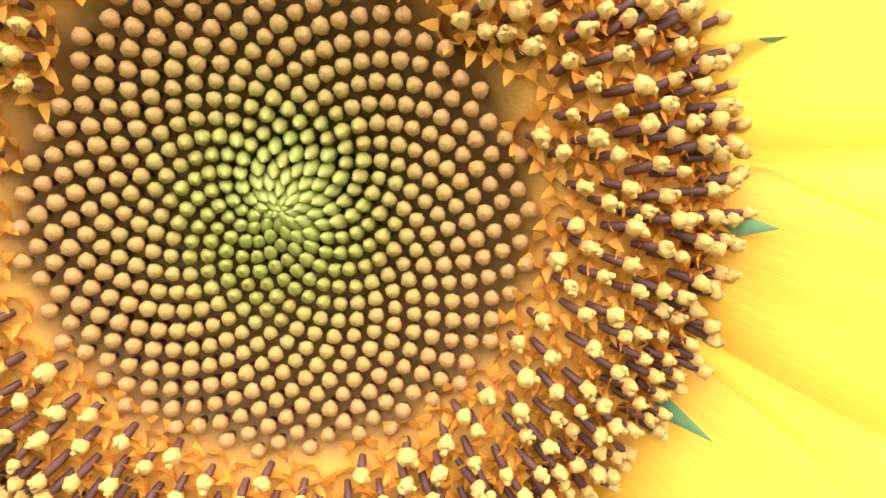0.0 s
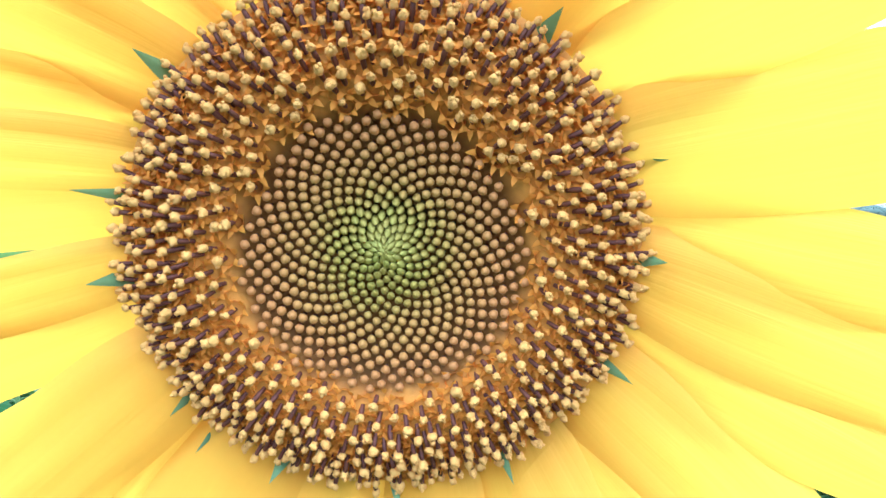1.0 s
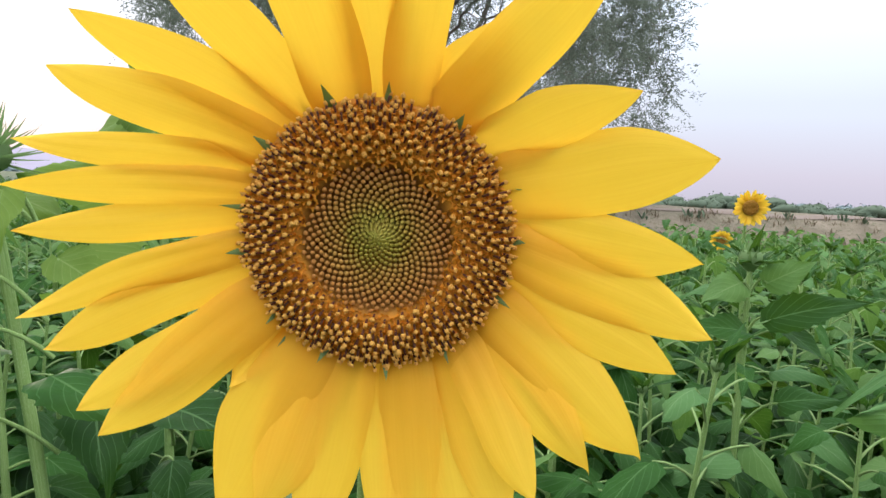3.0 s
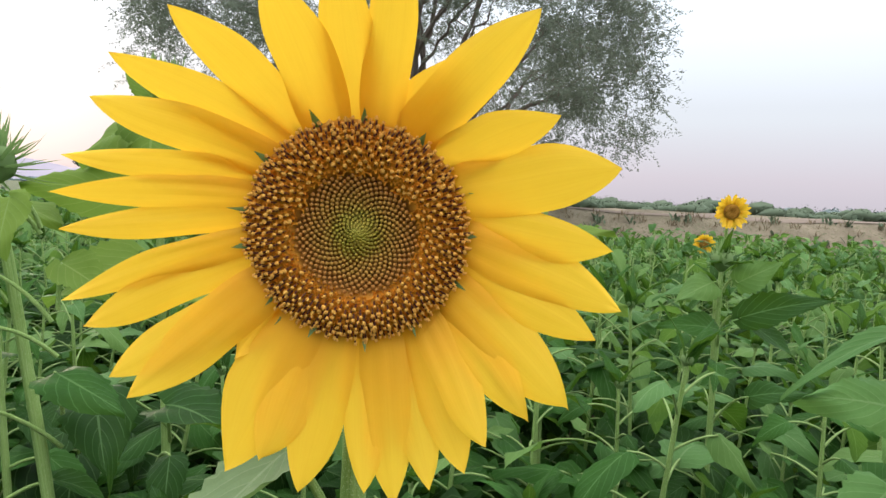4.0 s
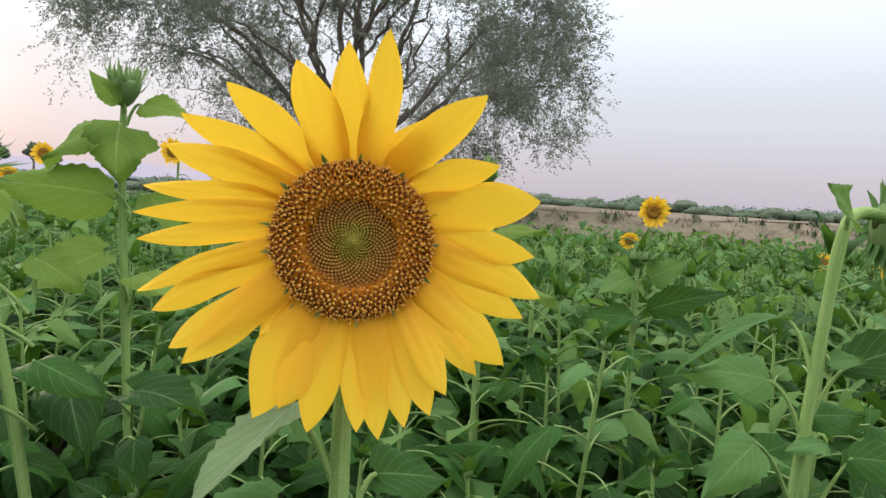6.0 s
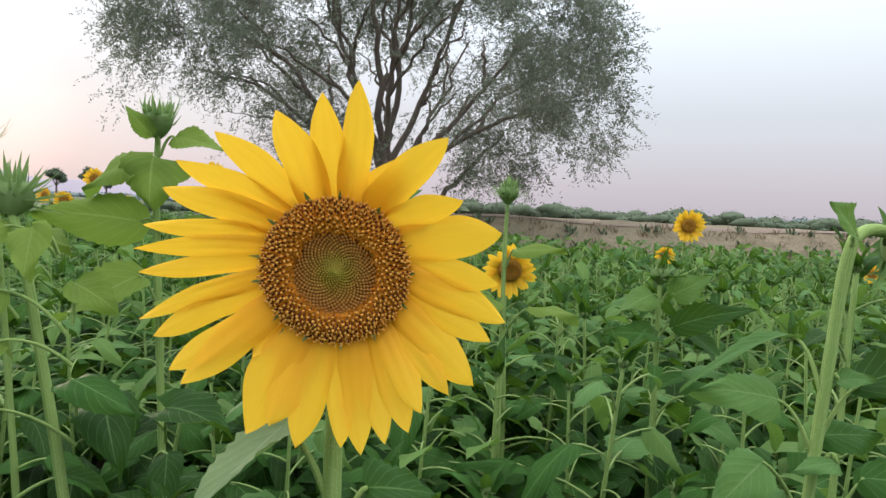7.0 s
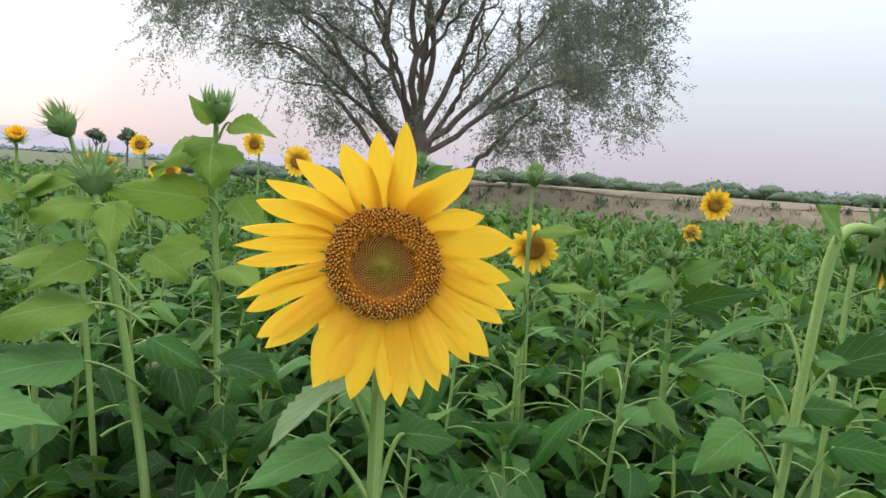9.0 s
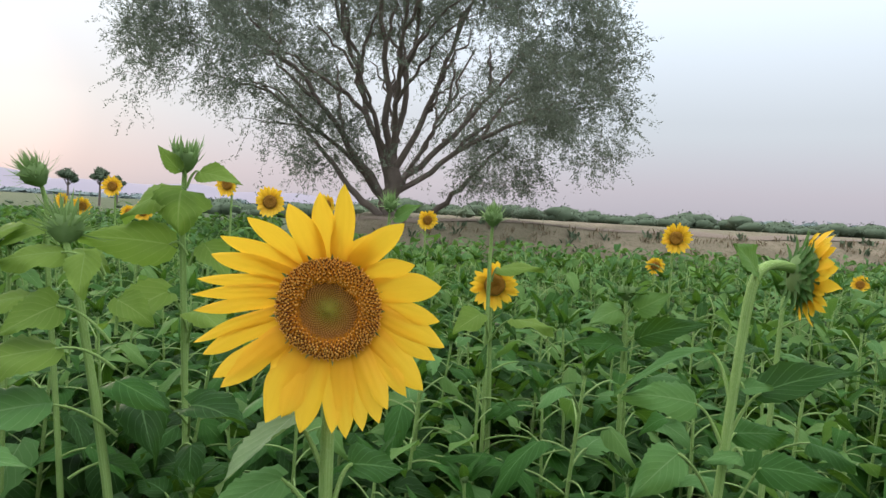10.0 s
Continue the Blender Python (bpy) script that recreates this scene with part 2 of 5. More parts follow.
# bark and tree leaf are paled: the haze before them is in their colours
M_BARK = mottled("bark", (0.115, 0.092, 0.080), (0.25, 0.20, 0.17), 6, 0.9, 0.8, 0.02)
M_TREE_LEAF = mottled("feathery_leaf", (0.135, 0.165, 0.128), (0.250, 0.285, 0.215), 0.8, 0.7, 0.2, 0.002, fine=9, amount=0.55)
M_SHRUB = mottled("far_shrub", (0.085, 0.120, 0.070), (0.145, 0.180, 0.110), 0.25, 0.8, 0.3, 0.05)
M_SCRUB = mottled("thorn_scrub", (0.064, 0.094, 0.058), (0.104, 0.132, 0.086), 0.25, 0.9, 0.2, 0.05)
# green shifted to blue-grey, so the colour itself carries the distance haze
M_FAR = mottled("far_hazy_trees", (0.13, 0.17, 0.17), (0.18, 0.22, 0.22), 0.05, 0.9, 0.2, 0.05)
# the haze over the hills is painted as this violet-grey base colour
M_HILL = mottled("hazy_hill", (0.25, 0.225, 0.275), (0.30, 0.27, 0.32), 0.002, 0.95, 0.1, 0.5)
M_STRAW = mottled("straw", (0.15, 0.115, 0.07), (0.27, 0.215, 0.14), 0.9, 0.9, 0.2, 0.01, amount=0.2)
M_TRACK = mottled("pale_track", (0.155, 0.120, 0.095), (0.235, 0.185, 0.148), 1.2, 0.95, 0.6, 0.03)


def ground_material():
    k = Nodes("dry_soil", 0.95, 0.1)
    pos = k.n("NewGeometry").outputs["Position"]
    broad, mid, fine = k.noise(pos, 0.12, 4), k.noise(pos, 1.7, 5), k.noise(pos, 14, 5, 0.65)
    col = k.ramp(mid, [(0.25, (0.125, 0.098, 0.072)), (0.5, (0.200, 0.158, 0.118)), (0.75, (0.285, 0.228, 0.172))])
    col = k.mix(k.math("GREATER_THAN", fine, 0.57), col, (0.125, 0.115, 0.068))
    col = k.mix(k.ramp(broad, [(0.30, (0, 0, 0)), (0.60, (0.6, 0.6, 0.6))]), col, (0.150, 0.145, 0.095))
    # thin grey-green grass over the open plain past the end of the bank
    sep = k.n("SeparateXYZ")
    k.l(pos, sep.inputs[0])
    plain = k.n("MapRange")
    plain.inputs[1].default_value, plain.inputs[2].default_value = -1.5, -5.0
    k.l(k.math("ADD", sep.outputs["X"], k.math("MULTIPLY", mid, 1.5)), plain.inputs[0])
    col = k.mix(k.math("MULTIPLY", plain.outputs[0], 0.92), col, (0.060, 0.082, 0.042))
    k.l(col, k.p.inputs["Base Color"])
    k.bump(k.math("ADD", mid, k.math("MULTIPLY", fine, 0.5)), 0.9, 0.08)
    return k.m


M_GROUND = ground_material()


# ---- geometry writers ----
class Geo:
    """Collects points, faces and surface coordinates into one mesh."""

    def __init__(self):
        self.v, self.f, self.uv, self.mi, self.count = [], [], [], [], 0

    def add(self, v, f, uv=None, mi=0, m=None):
        v = np.asarray(v, float)
        if m is not None:
            a = np.array(m)
            v = v @ a[:3, :3].T + a[:3, 3]
        self.v.append(v)
        self.uv.append(np.zeros((len(v), 2)) if uv is None else np.asarray(uv, float))
        self.f.extend((np.asarray(f) + self.count).tolist())
        self.mi.extend([mi] * len(f))
        self.count += len(v)
        return self

    def mesh(self, name, *mats, smooth=True):
        me = bpy.data.meshes.new(name)
        me.from_pydata(np.concatenate(self.v).tolist(), [], self.f)
        uv = np.concatenate(self.uv)
        vi = np.empty(len(me.loops), np.int32)
        me.loops.foreach_get("vertex_index", vi)
        me.uv_layers.new(name="UVMap").data.foreach_set("uv", uv[vi].ravel())
        for mt in mats:
            me.materials.append(mt)
        me.polygons.foreach_set("material_index", np.array(self.mi, np.int32))
        me.polygons.foreach_set("use_smooth", np.full(len(me.polygons), smooth))
        me.update()
        return me


def part(name, me, parent, label="", m=None):
    ob = new(name, me)
    ob.parent = parent
    if m is not None:
        ob.matrix_basis = m
    return tagged(ob, label)


def grid_faces(nu, nv, closed=False):
    """Quads over nu x nv points; closed joins the last of v to the first."""
    i = np.arange(nu - 1)[:, None] * nv
    j = np.arange(nv if closed else nv - 1)[None, :]
    k = (j + 1) % nv
    return np.stack([i + j, i + k, i + nv + k, i + nv + j], -1).reshape(-1, 4)


def sheet(fn, nu, nv):
    """A surface fn(u, v) -> x, y, z with u in 0..1 and v in -1..1."""
    u, v = np.meshgrid(np.linspace(0, 1, nu), np.linspace(-1, 1, nv), indexing="ij")
    x, y, z = fn(u, v)
    pts = np.stack([np.broadcast_to(a, u.shape) for a in (x, y, z)], -1).reshape(-1, 3)
    return pts, grid_faces(nu, nv), np.stack([u, v * 0.5 + 0.5], -1).reshape(-1, 2)


def tube(points, radii, segs=8):
    """A round, tapering tube along points, closed at the end."""
    pts = np.asarray(points, float)
    d = np.gradient(pts, axis=0)
    d /= np.linalg.norm(d, axis=1)[:, None] + 1e-12
    ref = np.array([1.0, 0, 0]) if abs(d[0][0]) < 0.8 else np.array([0, 1.0, 0])
    s = np.cross(d, ref)
    s /= np.linalg.norm(s, axis=1)[:, None] + 1e-12
    t = np.cross(d, s)
    a = np.linspace(0, 2 * np.pi, segs, endpoint=False)
    r = np.asarray(radii, float)[:, None, None]
    ring = pts[:, None] + r * (np.cos(a)[None, :, None] * s[:, None] + np.sin(a)[None, :, None] * t[:, None])
    v = np.concatenate([ring.reshape(-1, 3), pts[-1:] + d[-1:] * radii[-1] * 0.5])
    f = grid_faces(len(pts), segs, True).tolist()
    n = len(pts) * segs
    cap = [[n - segs + j, n - segs + (j + 1) % segs, n, n] for j in range(segs)]
    uv = np.concatenate([np.stack(np.meshgrid(np.linspace(0, 1, len(pts)), a / 6.3, indexing="ij"), -1).reshape(-1, 2), [[1, 0.5]]])
    return v, f, uv, [c[:3] for c in cap]


def add_tube(g, points, radii, segs=8, mi=0, m=None):
    v, f, uv, cap = tube(points, radii, segs)
    base = g.count
    g.add(v, f, uv, mi, m)
    g.f.extend((np.asarray(cap) + base).tolist())
    g.mi.extend([mi] * len(cap))


def lathe(profile, segs=12, wave=0.0, lobes=5):
    """A turned form about +z: profile of (radius, height)."""
    a = np.linspace(0, 2 * np.pi, segs, endpoint=False)
    p = np.asarray(profile, float)
    k = 1 + wave * np.cos(lobes * a)[None, :]
    v = np.stack([p[:, :1] * k * np.cos(a), p[:, :1] * k * np.sin(a), np.repeat(p[:, 1:], segs, 1)], -1).reshape(-1, 3)
    return v, grid_faces(len(p), segs, True)


def curve_points(a, b, sag=(0, 0, 0), n=6):
    """Points from a to b that bow by sag in the middle."""
    t = np.linspace(0, 1, n)[:, None]
    return np.asarray(a) * (1 - t) + np.asarray(b) * t + np.asarray(sag) * 4 * t * (1 - t)


def frame_matrix(origin, x_to, up=(0, 0, 1)):
    """x axis towards x_to, z axis as near up as can be."""
    o = Vector(origin)
    x = (Vector(x_to) - o).normalized()
    z = Vector(up)
    z = (z - x * z.dot(x)).normalized()
    y = z.cross(x)
    return Matrix(((x.x, y.x, z.x, o.x), (x.y, y.y, z.y, o.y), (x.z, y.z, z.z, o.z), (0, 0, 0, 1)))


def facing(origin, way, roll=0.0):
    """z axis along way, y axis up."""
    z = Vector(way).normalized()
    up = Vector((0, 0, 1)) if abs(z.z) < 0.95 else Vector((0, 1, 0))
    x = up.cross(z).normalized()
    y = z.cross(x)
    o = Vector(origin)
    m = Matrix(((x.x, y.x, z.x, o.x), (x.y, y.y, z.y, o.y), (x.z, y.z, z.z, o.z), (0, 0, 0, 1)))
    return m @ Matrix.Rotation(roll, 4, "Z")


# ---- petals, leaves, buds ----
def petal_sheet(start, end, width, lift, bend, curl, seed, nu=16, nv=9, notch=0.0):
    """A strap-shaped ray petal along +x from start to end, rising by lift towards +z at its tip."""
    rs = np.random.RandomState(seed)
    ph = rs.uniform(0, 6.28, 5)
    full, point = rs.uniform(0.28, 0.38), rs.uniform(0.50, 0.64)
    sharp = rs.uniform(1.7, 2.3)
    lean = rs.uniform(-0.5, 0.5)

    def fn(u, v):
        g = np.clip(u / full, 0, 1) ** 0.8
        grow = 0.60 + 0.40 * g * (2 - g)
        taper = np.clip(1 - np.clip((u - point) / (1 - point), 0, 1) ** sharp, 0, 1) ** 0.90
        w = 0.5 * width * grow * np.maximum(taper, 0.012)
        w = w * (1 + 0.04 * np.sin(8 * u + ph[0]) * np.sign(v))
        x = start + (end - start) * u - notch * np.exp(-((v - 0.25) / 0.2) ** 2) * np.clip((u - 0.8) / 0.2, 0, 1)
        y = v * w + bend * u ** 1.2 + 0.0012 * np.sin(6 * u + ph[1]) * u + lean * 0.25 * width * np.clip(u - point, 0, 1) ** 1.5
        z = lift * u ** 1.25 + curl * np.clip(u - 0.55, 0, 1) ** 2
        # shallow gutter, lengthwise pleats and a loosely waved margin
        z = z - 0.16 * w * v ** 2 + 0.00040 * np.cos(9.5 * v + 0.6 * np.sin(3 * u)) * np.sin(np.pi * np.clip(u * 1.05, 0, 1))
        z = z + 0.0014 * np.sin(7 * u + ph[2] + 1.5 * v) * np.abs(v) ** 1.5 + 0.0013 * np.sin(3.5 * u + ph[3]) * v
        return x, y, z

    return sheet(fn, nu, nv)


def leaf_sheet(length, width, droop, fold, seed, nu=17, nv=9, teeth=True):
    """A heart-shaped, toothed leaf along +x that droops towards its tip."""
    rs = np.random.RandomState(seed)
    ph = rs.uniform(0, 6.28, 4)

    tooth = 0.075 * np.where(np.arange(nu) % 2, 1, -1) * rs.uniform(0.2, 1.3, nu)

    def fn(u, v):
        shape = np.sin(np.pi * np.clip(u, 0, 1) ** 0.58) ** 0.78 * (1 - 0.42 * u ** 2)
        shape = np.maximum(shape, 0.01)
        if teeth:
            shape = shape * (1 + tooth[:, None] * (np.abs(v) > 0.99))
        w = 0.5 * width * shape
        heart = -0.10 * length * np.abs(v) ** 2 * np.exp(-(u / 0.16) ** 2)
        x = length * u + heart
        y = v * w
        z = fold * np.abs(y) - droop * length * u ** 1.8
        z = z + 0.065 * width * np.sin(8.8 * u + ph[0] + 2.2 * np.abs(v) + 0.8 * np.sign(v)) * np.abs(v) ** 1.5
        z = z + 0.11 * width * np.sin(2.4 * u + ph[1]) * v + 0.025 * width * np.cos(13 * (u - 0.5 * np.abs(v)) + ph[2]) * np.abs(v)
        z = z - 0.10 * width * np.abs(v) ** 2.5 * (1 + np.sin(ph[3]))
        y = y + 0.06 * length * np.sin(ph[3]) * u ** 2
        return x, y, z

    return sheet(fn, nu, nv)


def leaf_on(parent, attach, base, tip, width, up=(0, 0, 1), seed=0, droop=0.12, fold=0.25, mat=None, sag=0.02, plain=False):
    """A leaf part with its petiole from attach to base; the blade runs from base to tip."""
    length = (Vector(tip) - Vector(base)).length
    g = Geo()
    v, f, uv = leaf_sheet(length, width, droop, fold, seed, 13 if plain else 21, 5 if plain else 9)
    # the droop lowers the tip: turn the blade up by as much
    g.add(v, f, uv, 0, frame_matrix(base, tip, up) @ Matrix.Rotation(-math.atan(droop), 4, "Y"))
    if plain:
        add_tube(g, curve_points(attach, base, (0, 0, sag), 5), np.linspace(0.0034, 0.0022, 5), 5, 1)
        return part("leaf", g.mesh("leaf", mat or M_LEAF, M_CROP_STEM), parent)
    blade = part("leaf", g.mesh("leaf", mat or M_LEAF), parent)
    g = Geo()
    add_tube(g, curve_points(attach, base, (0, 0, sag), 7), np.linspace(0.0042, 0.0026, 7), 7)
    part("petiole", g.mesh("petiole", M_STEM), blade)
    return blade


def stem_mesh(points, r0, r1, segs=10):
    g = Geo()
    pts = smooth_line(points, 24)
    n = len(pts)
    rad = np.linspace(r0, r1, n) * (1 + 0.04 * np.sin(np.arange(n) * 1.7))
    add_tube(g, pts, rad, segs)
    return g.mesh("stem", M_STEM)


def smooth_line(points, n):
    """A Catmull-Rom line through points."""
    p = np.asarray(points, float)
    if len(p) < 3:
        return curve_points(p[0], p[-1], n=n)
    q = np.concatenate([[2 * p[0] - p[1]], p, [2 * p[-1] - p[-2]]])
    out = []
    for t in np.linspace(0, len(p) - 1 - 1e-6, n):
        i = int(t)
        s = t - i
        a, b, c, d = q[i:i + 4]
        out.append(0.5 * (2 * b + (c - a) * s + (2 * a - 5 * b + 4 * c - d) * s * s + (3 * b - a - 3 * c + d) * s ** 3))
    return np.array(out)


def bract_sheet(length, width, curl, nu=7, nv=5):
    def fn(u, v):
        w = 0.5 * width * np.maximum((1 - u) ** 0.8 * (0.75 + 0.9 * u * (1 - u)), 0.01)
        return length * u, v * w, curl * u ** 2 - 0.2 * w * v ** 2
    return sheet(fn, nu, nv)


def bud_head(parent, m, radius, seed, spikes=46, openness=0.5, plain=False, reach=1.0, cup=False):
    """A closed green flower bud in a ruff of pointed bracts, about +z of m."""
    rs = np.random.RandomState(seed)
    g = Geo()
    prof = [(0.25, -1.15), (0.45, -0.95), (0.85, -0.50), (0.95, 0.0), (0.80, 0.4), (0.42, 0.58), (0.02, 0.62)]
    if cup:
        prof = [(0.28, -1.45), (0.60, -1.15), (0.95, -0.55), (1.08, 0.05), (0.95, 0.30), (0.5, 0.36), (0.02, 0.34)]
    v, f = lathe([(a * radius, b * radius) for a, b in prof], 7 if plain else 14, 0.05, 7)
    g.add(v, f)
    head = None if plain else part("bud", g.mesh("bud", M_BRACT), parent, "closed green flower bud", m)
    for i in range(spikes):
        ring = i / spikes
        a = i * 2.39996
        ln = reach * radius * rs.uniform(0.9, 1.7) * (0.8 + 0.35 * (1 - ring))
        g = g if plain else Geo()
        v, f, uv = bract_sheet(ln, radius * (0.24 if spikes > 70 else 0.42), radius * rs.uniform(-0.1, 0.6))
        tilt = radians(5 + 100 * ring * (1.2 - openness) + rs.uniform(-22, 22))
        mm = Matrix.Rotation(a, 4, "Z") @ Matrix.Translation((radius * (0.72 - 0.40 * ring), 0, radius * (-0.55 + 1.05 * ring))) @ Matrix.Rotation(-tilt, 4, "Y")
        if cup:
            mm = Matrix.Rotation(a, 4, "Z") @ Matrix.Translation((radius * (1.02 - 0.55 * ring), 0, radius * rs.uniform(-0.45, 0.30))) @ Matrix.Rotation(-radians(rs.uniform(38, 84)), 4, "Y")
        g.add(v, f, uv, 0, mm)
        if not plain:
            part("bract", g.mesh("bract", M_BRACT), head)
    return head or part("bud", g.mesh("bud", M_BRACT), parent, "small green bud", m)


# ---- the ground ----
def ease(a, b, x):
    t = np.clip((np.asarray(x, float) - a) / (b - a), 0, 1)
    return t * t * (3 - 2 * t)


def land(x, y):
    """Height of the ground: a flat field, and a low earth bank beyond it on the right."""
    x, y = np.asarray(x, float), np.asarray(y, float)
    bank = 1.31 * ease(10.3, 12.8, y - 0.05 * x) * ease(-5.5, -1.0, x + 0.10 * (y - 12))
    bumps = 0.05 * np.sin(1.3 * x + 0.7 * y) * np.sin(0.9 * y - 0.4 * x) + 0.03 * np.sin(3.1 * x) * np.sin(2.7 * y)
    far = ease(60, 400, np.hypot(x, y))
    return bank * (1 - 0.9 * far) + bumps * ease(7, 12, np.hypot(x, y)) * (1 - far)


def make_ground():
    def axis(lo, hi, step):
        core = np.arange(lo, hi + step, step)
        out = hi + np.cumsum(step * 1.35 ** np.arange(1, 24))
        out = out[out < 4500]
        inn = lo - np.cumsum(step * 1.35 ** np.arange(1, 24))
        inn = inn[inn > -4500]
        return np.concatenate([[-4600], inn[::-1], core, out, [4600]])

    xs, ys = axis(-16, 26, 0.35), axis(-4, 24, 0.35)
    gx, gy = np.meshgrid(xs, ys, indexing="ij")
    g = Geo()
    g.add(np.stack([gx, gy, land(gx, gy)], -1).reshape(-1, 3), grid_faces(len(xs), len(ys))[:, ::-1])
    ob = new("ground", g.mesh("ground", M_GROUND))
    tagged(ob, "dry brown soil of the field with a low earth bank", "ground", kind="structure")


def make_track():
    x = np.linspace(-2.2, 60, 130)
    rows = []
    for i, off in enumerate((-0.55, -0.3, 0.0, 0.3, 0.55)):
        y = 12.75 + 0.05 * x + off * 0.4 + 0.06 * np.sin(0.8 * x + i)
        rows.append(np.stack([x, y, land(x, y) + 0.006 + 0.012 * (1 - abs(off) / 0.55)], -1))
    g = Geo()
    g.add(np.stack(rows, 1).reshape(-1, 3), grid_faces(len(x), 5)[:, ::-1])
    tagged(new("dirt_track", g.mesh("dirt_track", M_TRACK)), "pale trodden dirt track along the earth bank", "track", kind="structure")


def make_hills():
    def ridge(name, y0, x0, x1, top, seed, label):
        rs = np.random.RandomState(seed)
        x = np.linspace(x0, x1, 90)
        h = top * (0.55 + 0.45 * np.interp(x, np.linspace(x0, x1, 14), rs.uniform(0, 1, 14))) * np.sin(np.pi * np.linspace(0.03, 0.97, 90)) ** 0.5
        h = h + top * 0.06 * np.interp(x, np.linspace(x0, x1, 45), rs.uniform(-1, 1, 45))
        t = np.linspace(0, 1, 9)
        prof = np.sin(np.pi * t)
        v = np.stack([np.repeat(x[:, None], 9, 1), y0 + 900 * (t[None] - 0.5) + 0 * x[:, None], h[:, None] * prof[None] - 1.0], -1)
        g = Geo()
        g.add(v.reshape(-1, 3), grid_faces(90, 9)[:, ::-1])
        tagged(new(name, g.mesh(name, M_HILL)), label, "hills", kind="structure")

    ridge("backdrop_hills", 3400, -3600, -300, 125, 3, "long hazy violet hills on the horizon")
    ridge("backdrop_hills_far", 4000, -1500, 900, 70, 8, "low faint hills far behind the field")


make_ground()
make_track()
make_hills()


# ---- the great sunflower ----
def disc_height(r):
    """Forward swell of the disc face: a shallow dish inside a raised ring."""
    r = np.asarray(r, float) / 0.066
    return 0.004 * np.exp(-((r - 0.72) / 0.20) ** 2) - 0.0045 * np.exp(-(r / 0.42) ** 2) - 0.010 * np.clip(r - 0.85, 0, 1) ** 1.2 / 0.15 ** 0.2


def bud_floret(tip=0.0):
    """A closed floret: a narrow dark neck under a blunt, five-sided head; tip draws the head out to a point."""
    v, f = lathe([(0.80, -3.2), (0.85, -1.0), (1.25, 0.0), (1.52, 0.9), (1.40, 1.7 + 0.3 * tip), (0.80, 2.3 + 0.9 * tip), (0.05, 2.45 + 1.6 * tip)], 8, 0.07, 5)
    return v * 0.001, f.tolist()


def ball(g, centre, r, mi, rs, m=None, stretch=1.0):
    """A lumpy little ball of pollen."""
    a = np.linspace(0, 2 * np.pi, 7, endpoint=False)
    t = np.array([0.05, 0.8, 1.57, 2.3, 3.09])
    k = 1 + rs.uniform(-0.22, 0.22, (5, 7, 1))
    v = np.stack([np.sin(t)[:, None] * np.cos(a), np.sin(t)[:, None] * np.sin(a), np.repeat(-np.cos(t)[:, None] * stretch, 7, 1)], -1) * k * r
    g.add(v.reshape(-1, 3) + np.asarray(centre), grid_faces(5, 7, True), None, mi, m)


def open_floret(seed, lean, column, g=None, m=None):
    """A disc floret: orange corolla of pointed lobes, a dark ribbed anther tube that leans outwards, and a lump of pollen at its end."""
    rs = np.random.RandomState(seed)
    g = g or Geo()
    v, f = lathe([(0.0016, -0.0035), (0.0020, -0.0008), (0.0023, 0.0004)], 7)
    g.add(v, f, None, 0, m)
    for i in range(5):
        a = i * 1.2566 + rs.uniform(-0.2, 0.2)
        ln = rs.uniform(0.0017, 0.0027)
        v, f, uv = bract_sheet(ln, 0.0019, rs.uniform(-0.0002, 0.0007), 4, 3)
        g.add(v, f, uv, 0, (m or Matrix.Identity(4)) @ Matrix.Rotation(a, 4, "Z") @ Matrix.Translation((0.0017, 0, 0.0003)) @ Matrix.Rotation(-rs.uniform(0.15, 0.8), 4, "Y"))
    way = np.array([math.sin(lean), rs.uniform(-0.08, 0.08), math.cos(lean)])
    end = way * column
    add_tube(g, [(0, 0, 0), end * 0.55 + np.array([0, 0, 0.0003]), end], [0.00050, 0.00064, 0.00052], 6, 1, m)
    r = rs.uniform(0.00098, 0.00128)
    ball(g, end + way * r * 0.55, r, 2, rs, m, rs.uniform(0.95, 1.3))
    for i in range(3):                                        # loose grains and stigma tips on the lump
        d = rs.normal(0, 1, 3)
        d = d / np.linalg.norm(d) + way * 0.5
        ball(g, end + way * r * 0.6 + d * r * 0.75, r * rs.uniform(0.32, 0.5), 2, rs, m)
    return g


GOLDEN = 2.399963
N_BUD, R_BUD, R_DISC, N_OPEN = 640, 0.0385, 0.0632, 640


def floret_place(n):
    """Radius and angle of the nth floret of the spiral; the open ones stand wider apart on the inside of their ring."""
    if n < N_BUD:
        r = R_BUD * (n / N_BUD) ** 0.64
    else:
        t = (n - N_BUD) / N_OPEN
        r = math.sqrt(R_BUD ** 2 + (R_DISC ** 2 - R_BUD ** 2) * (1.32 * t - 0.32 * t * t))
    return r, n * GOLDEN


def bud_reach(a):
    """How far the closed florets reach: an uneven, notched ring."""
    d = math.degrees(a) % 360
    return 0.0368 * (1 - 0.10 * math.exp(-((d - 44) / 22) ** 2) - 0.11 * math.exp(-((d - 152) / 20) ** 2) - 0.06 * math.exp(-((d - 95) / 24) ** 2))


def surface_matrix(r, a, splay=0.0):
    e = 0.0005
    slope = float(disc_height(r + e) - disc_height(max(r - e, 0))) / (2 * e if r > e else e)
    m = Matrix.Rotation(a, 4, "Z") @ Matrix.Translation((r, 0, float(disc_height(r)))) @ Matrix.Rotation(-math.atan(slope) * 0.7 + splay, 4, "Y")
    return m


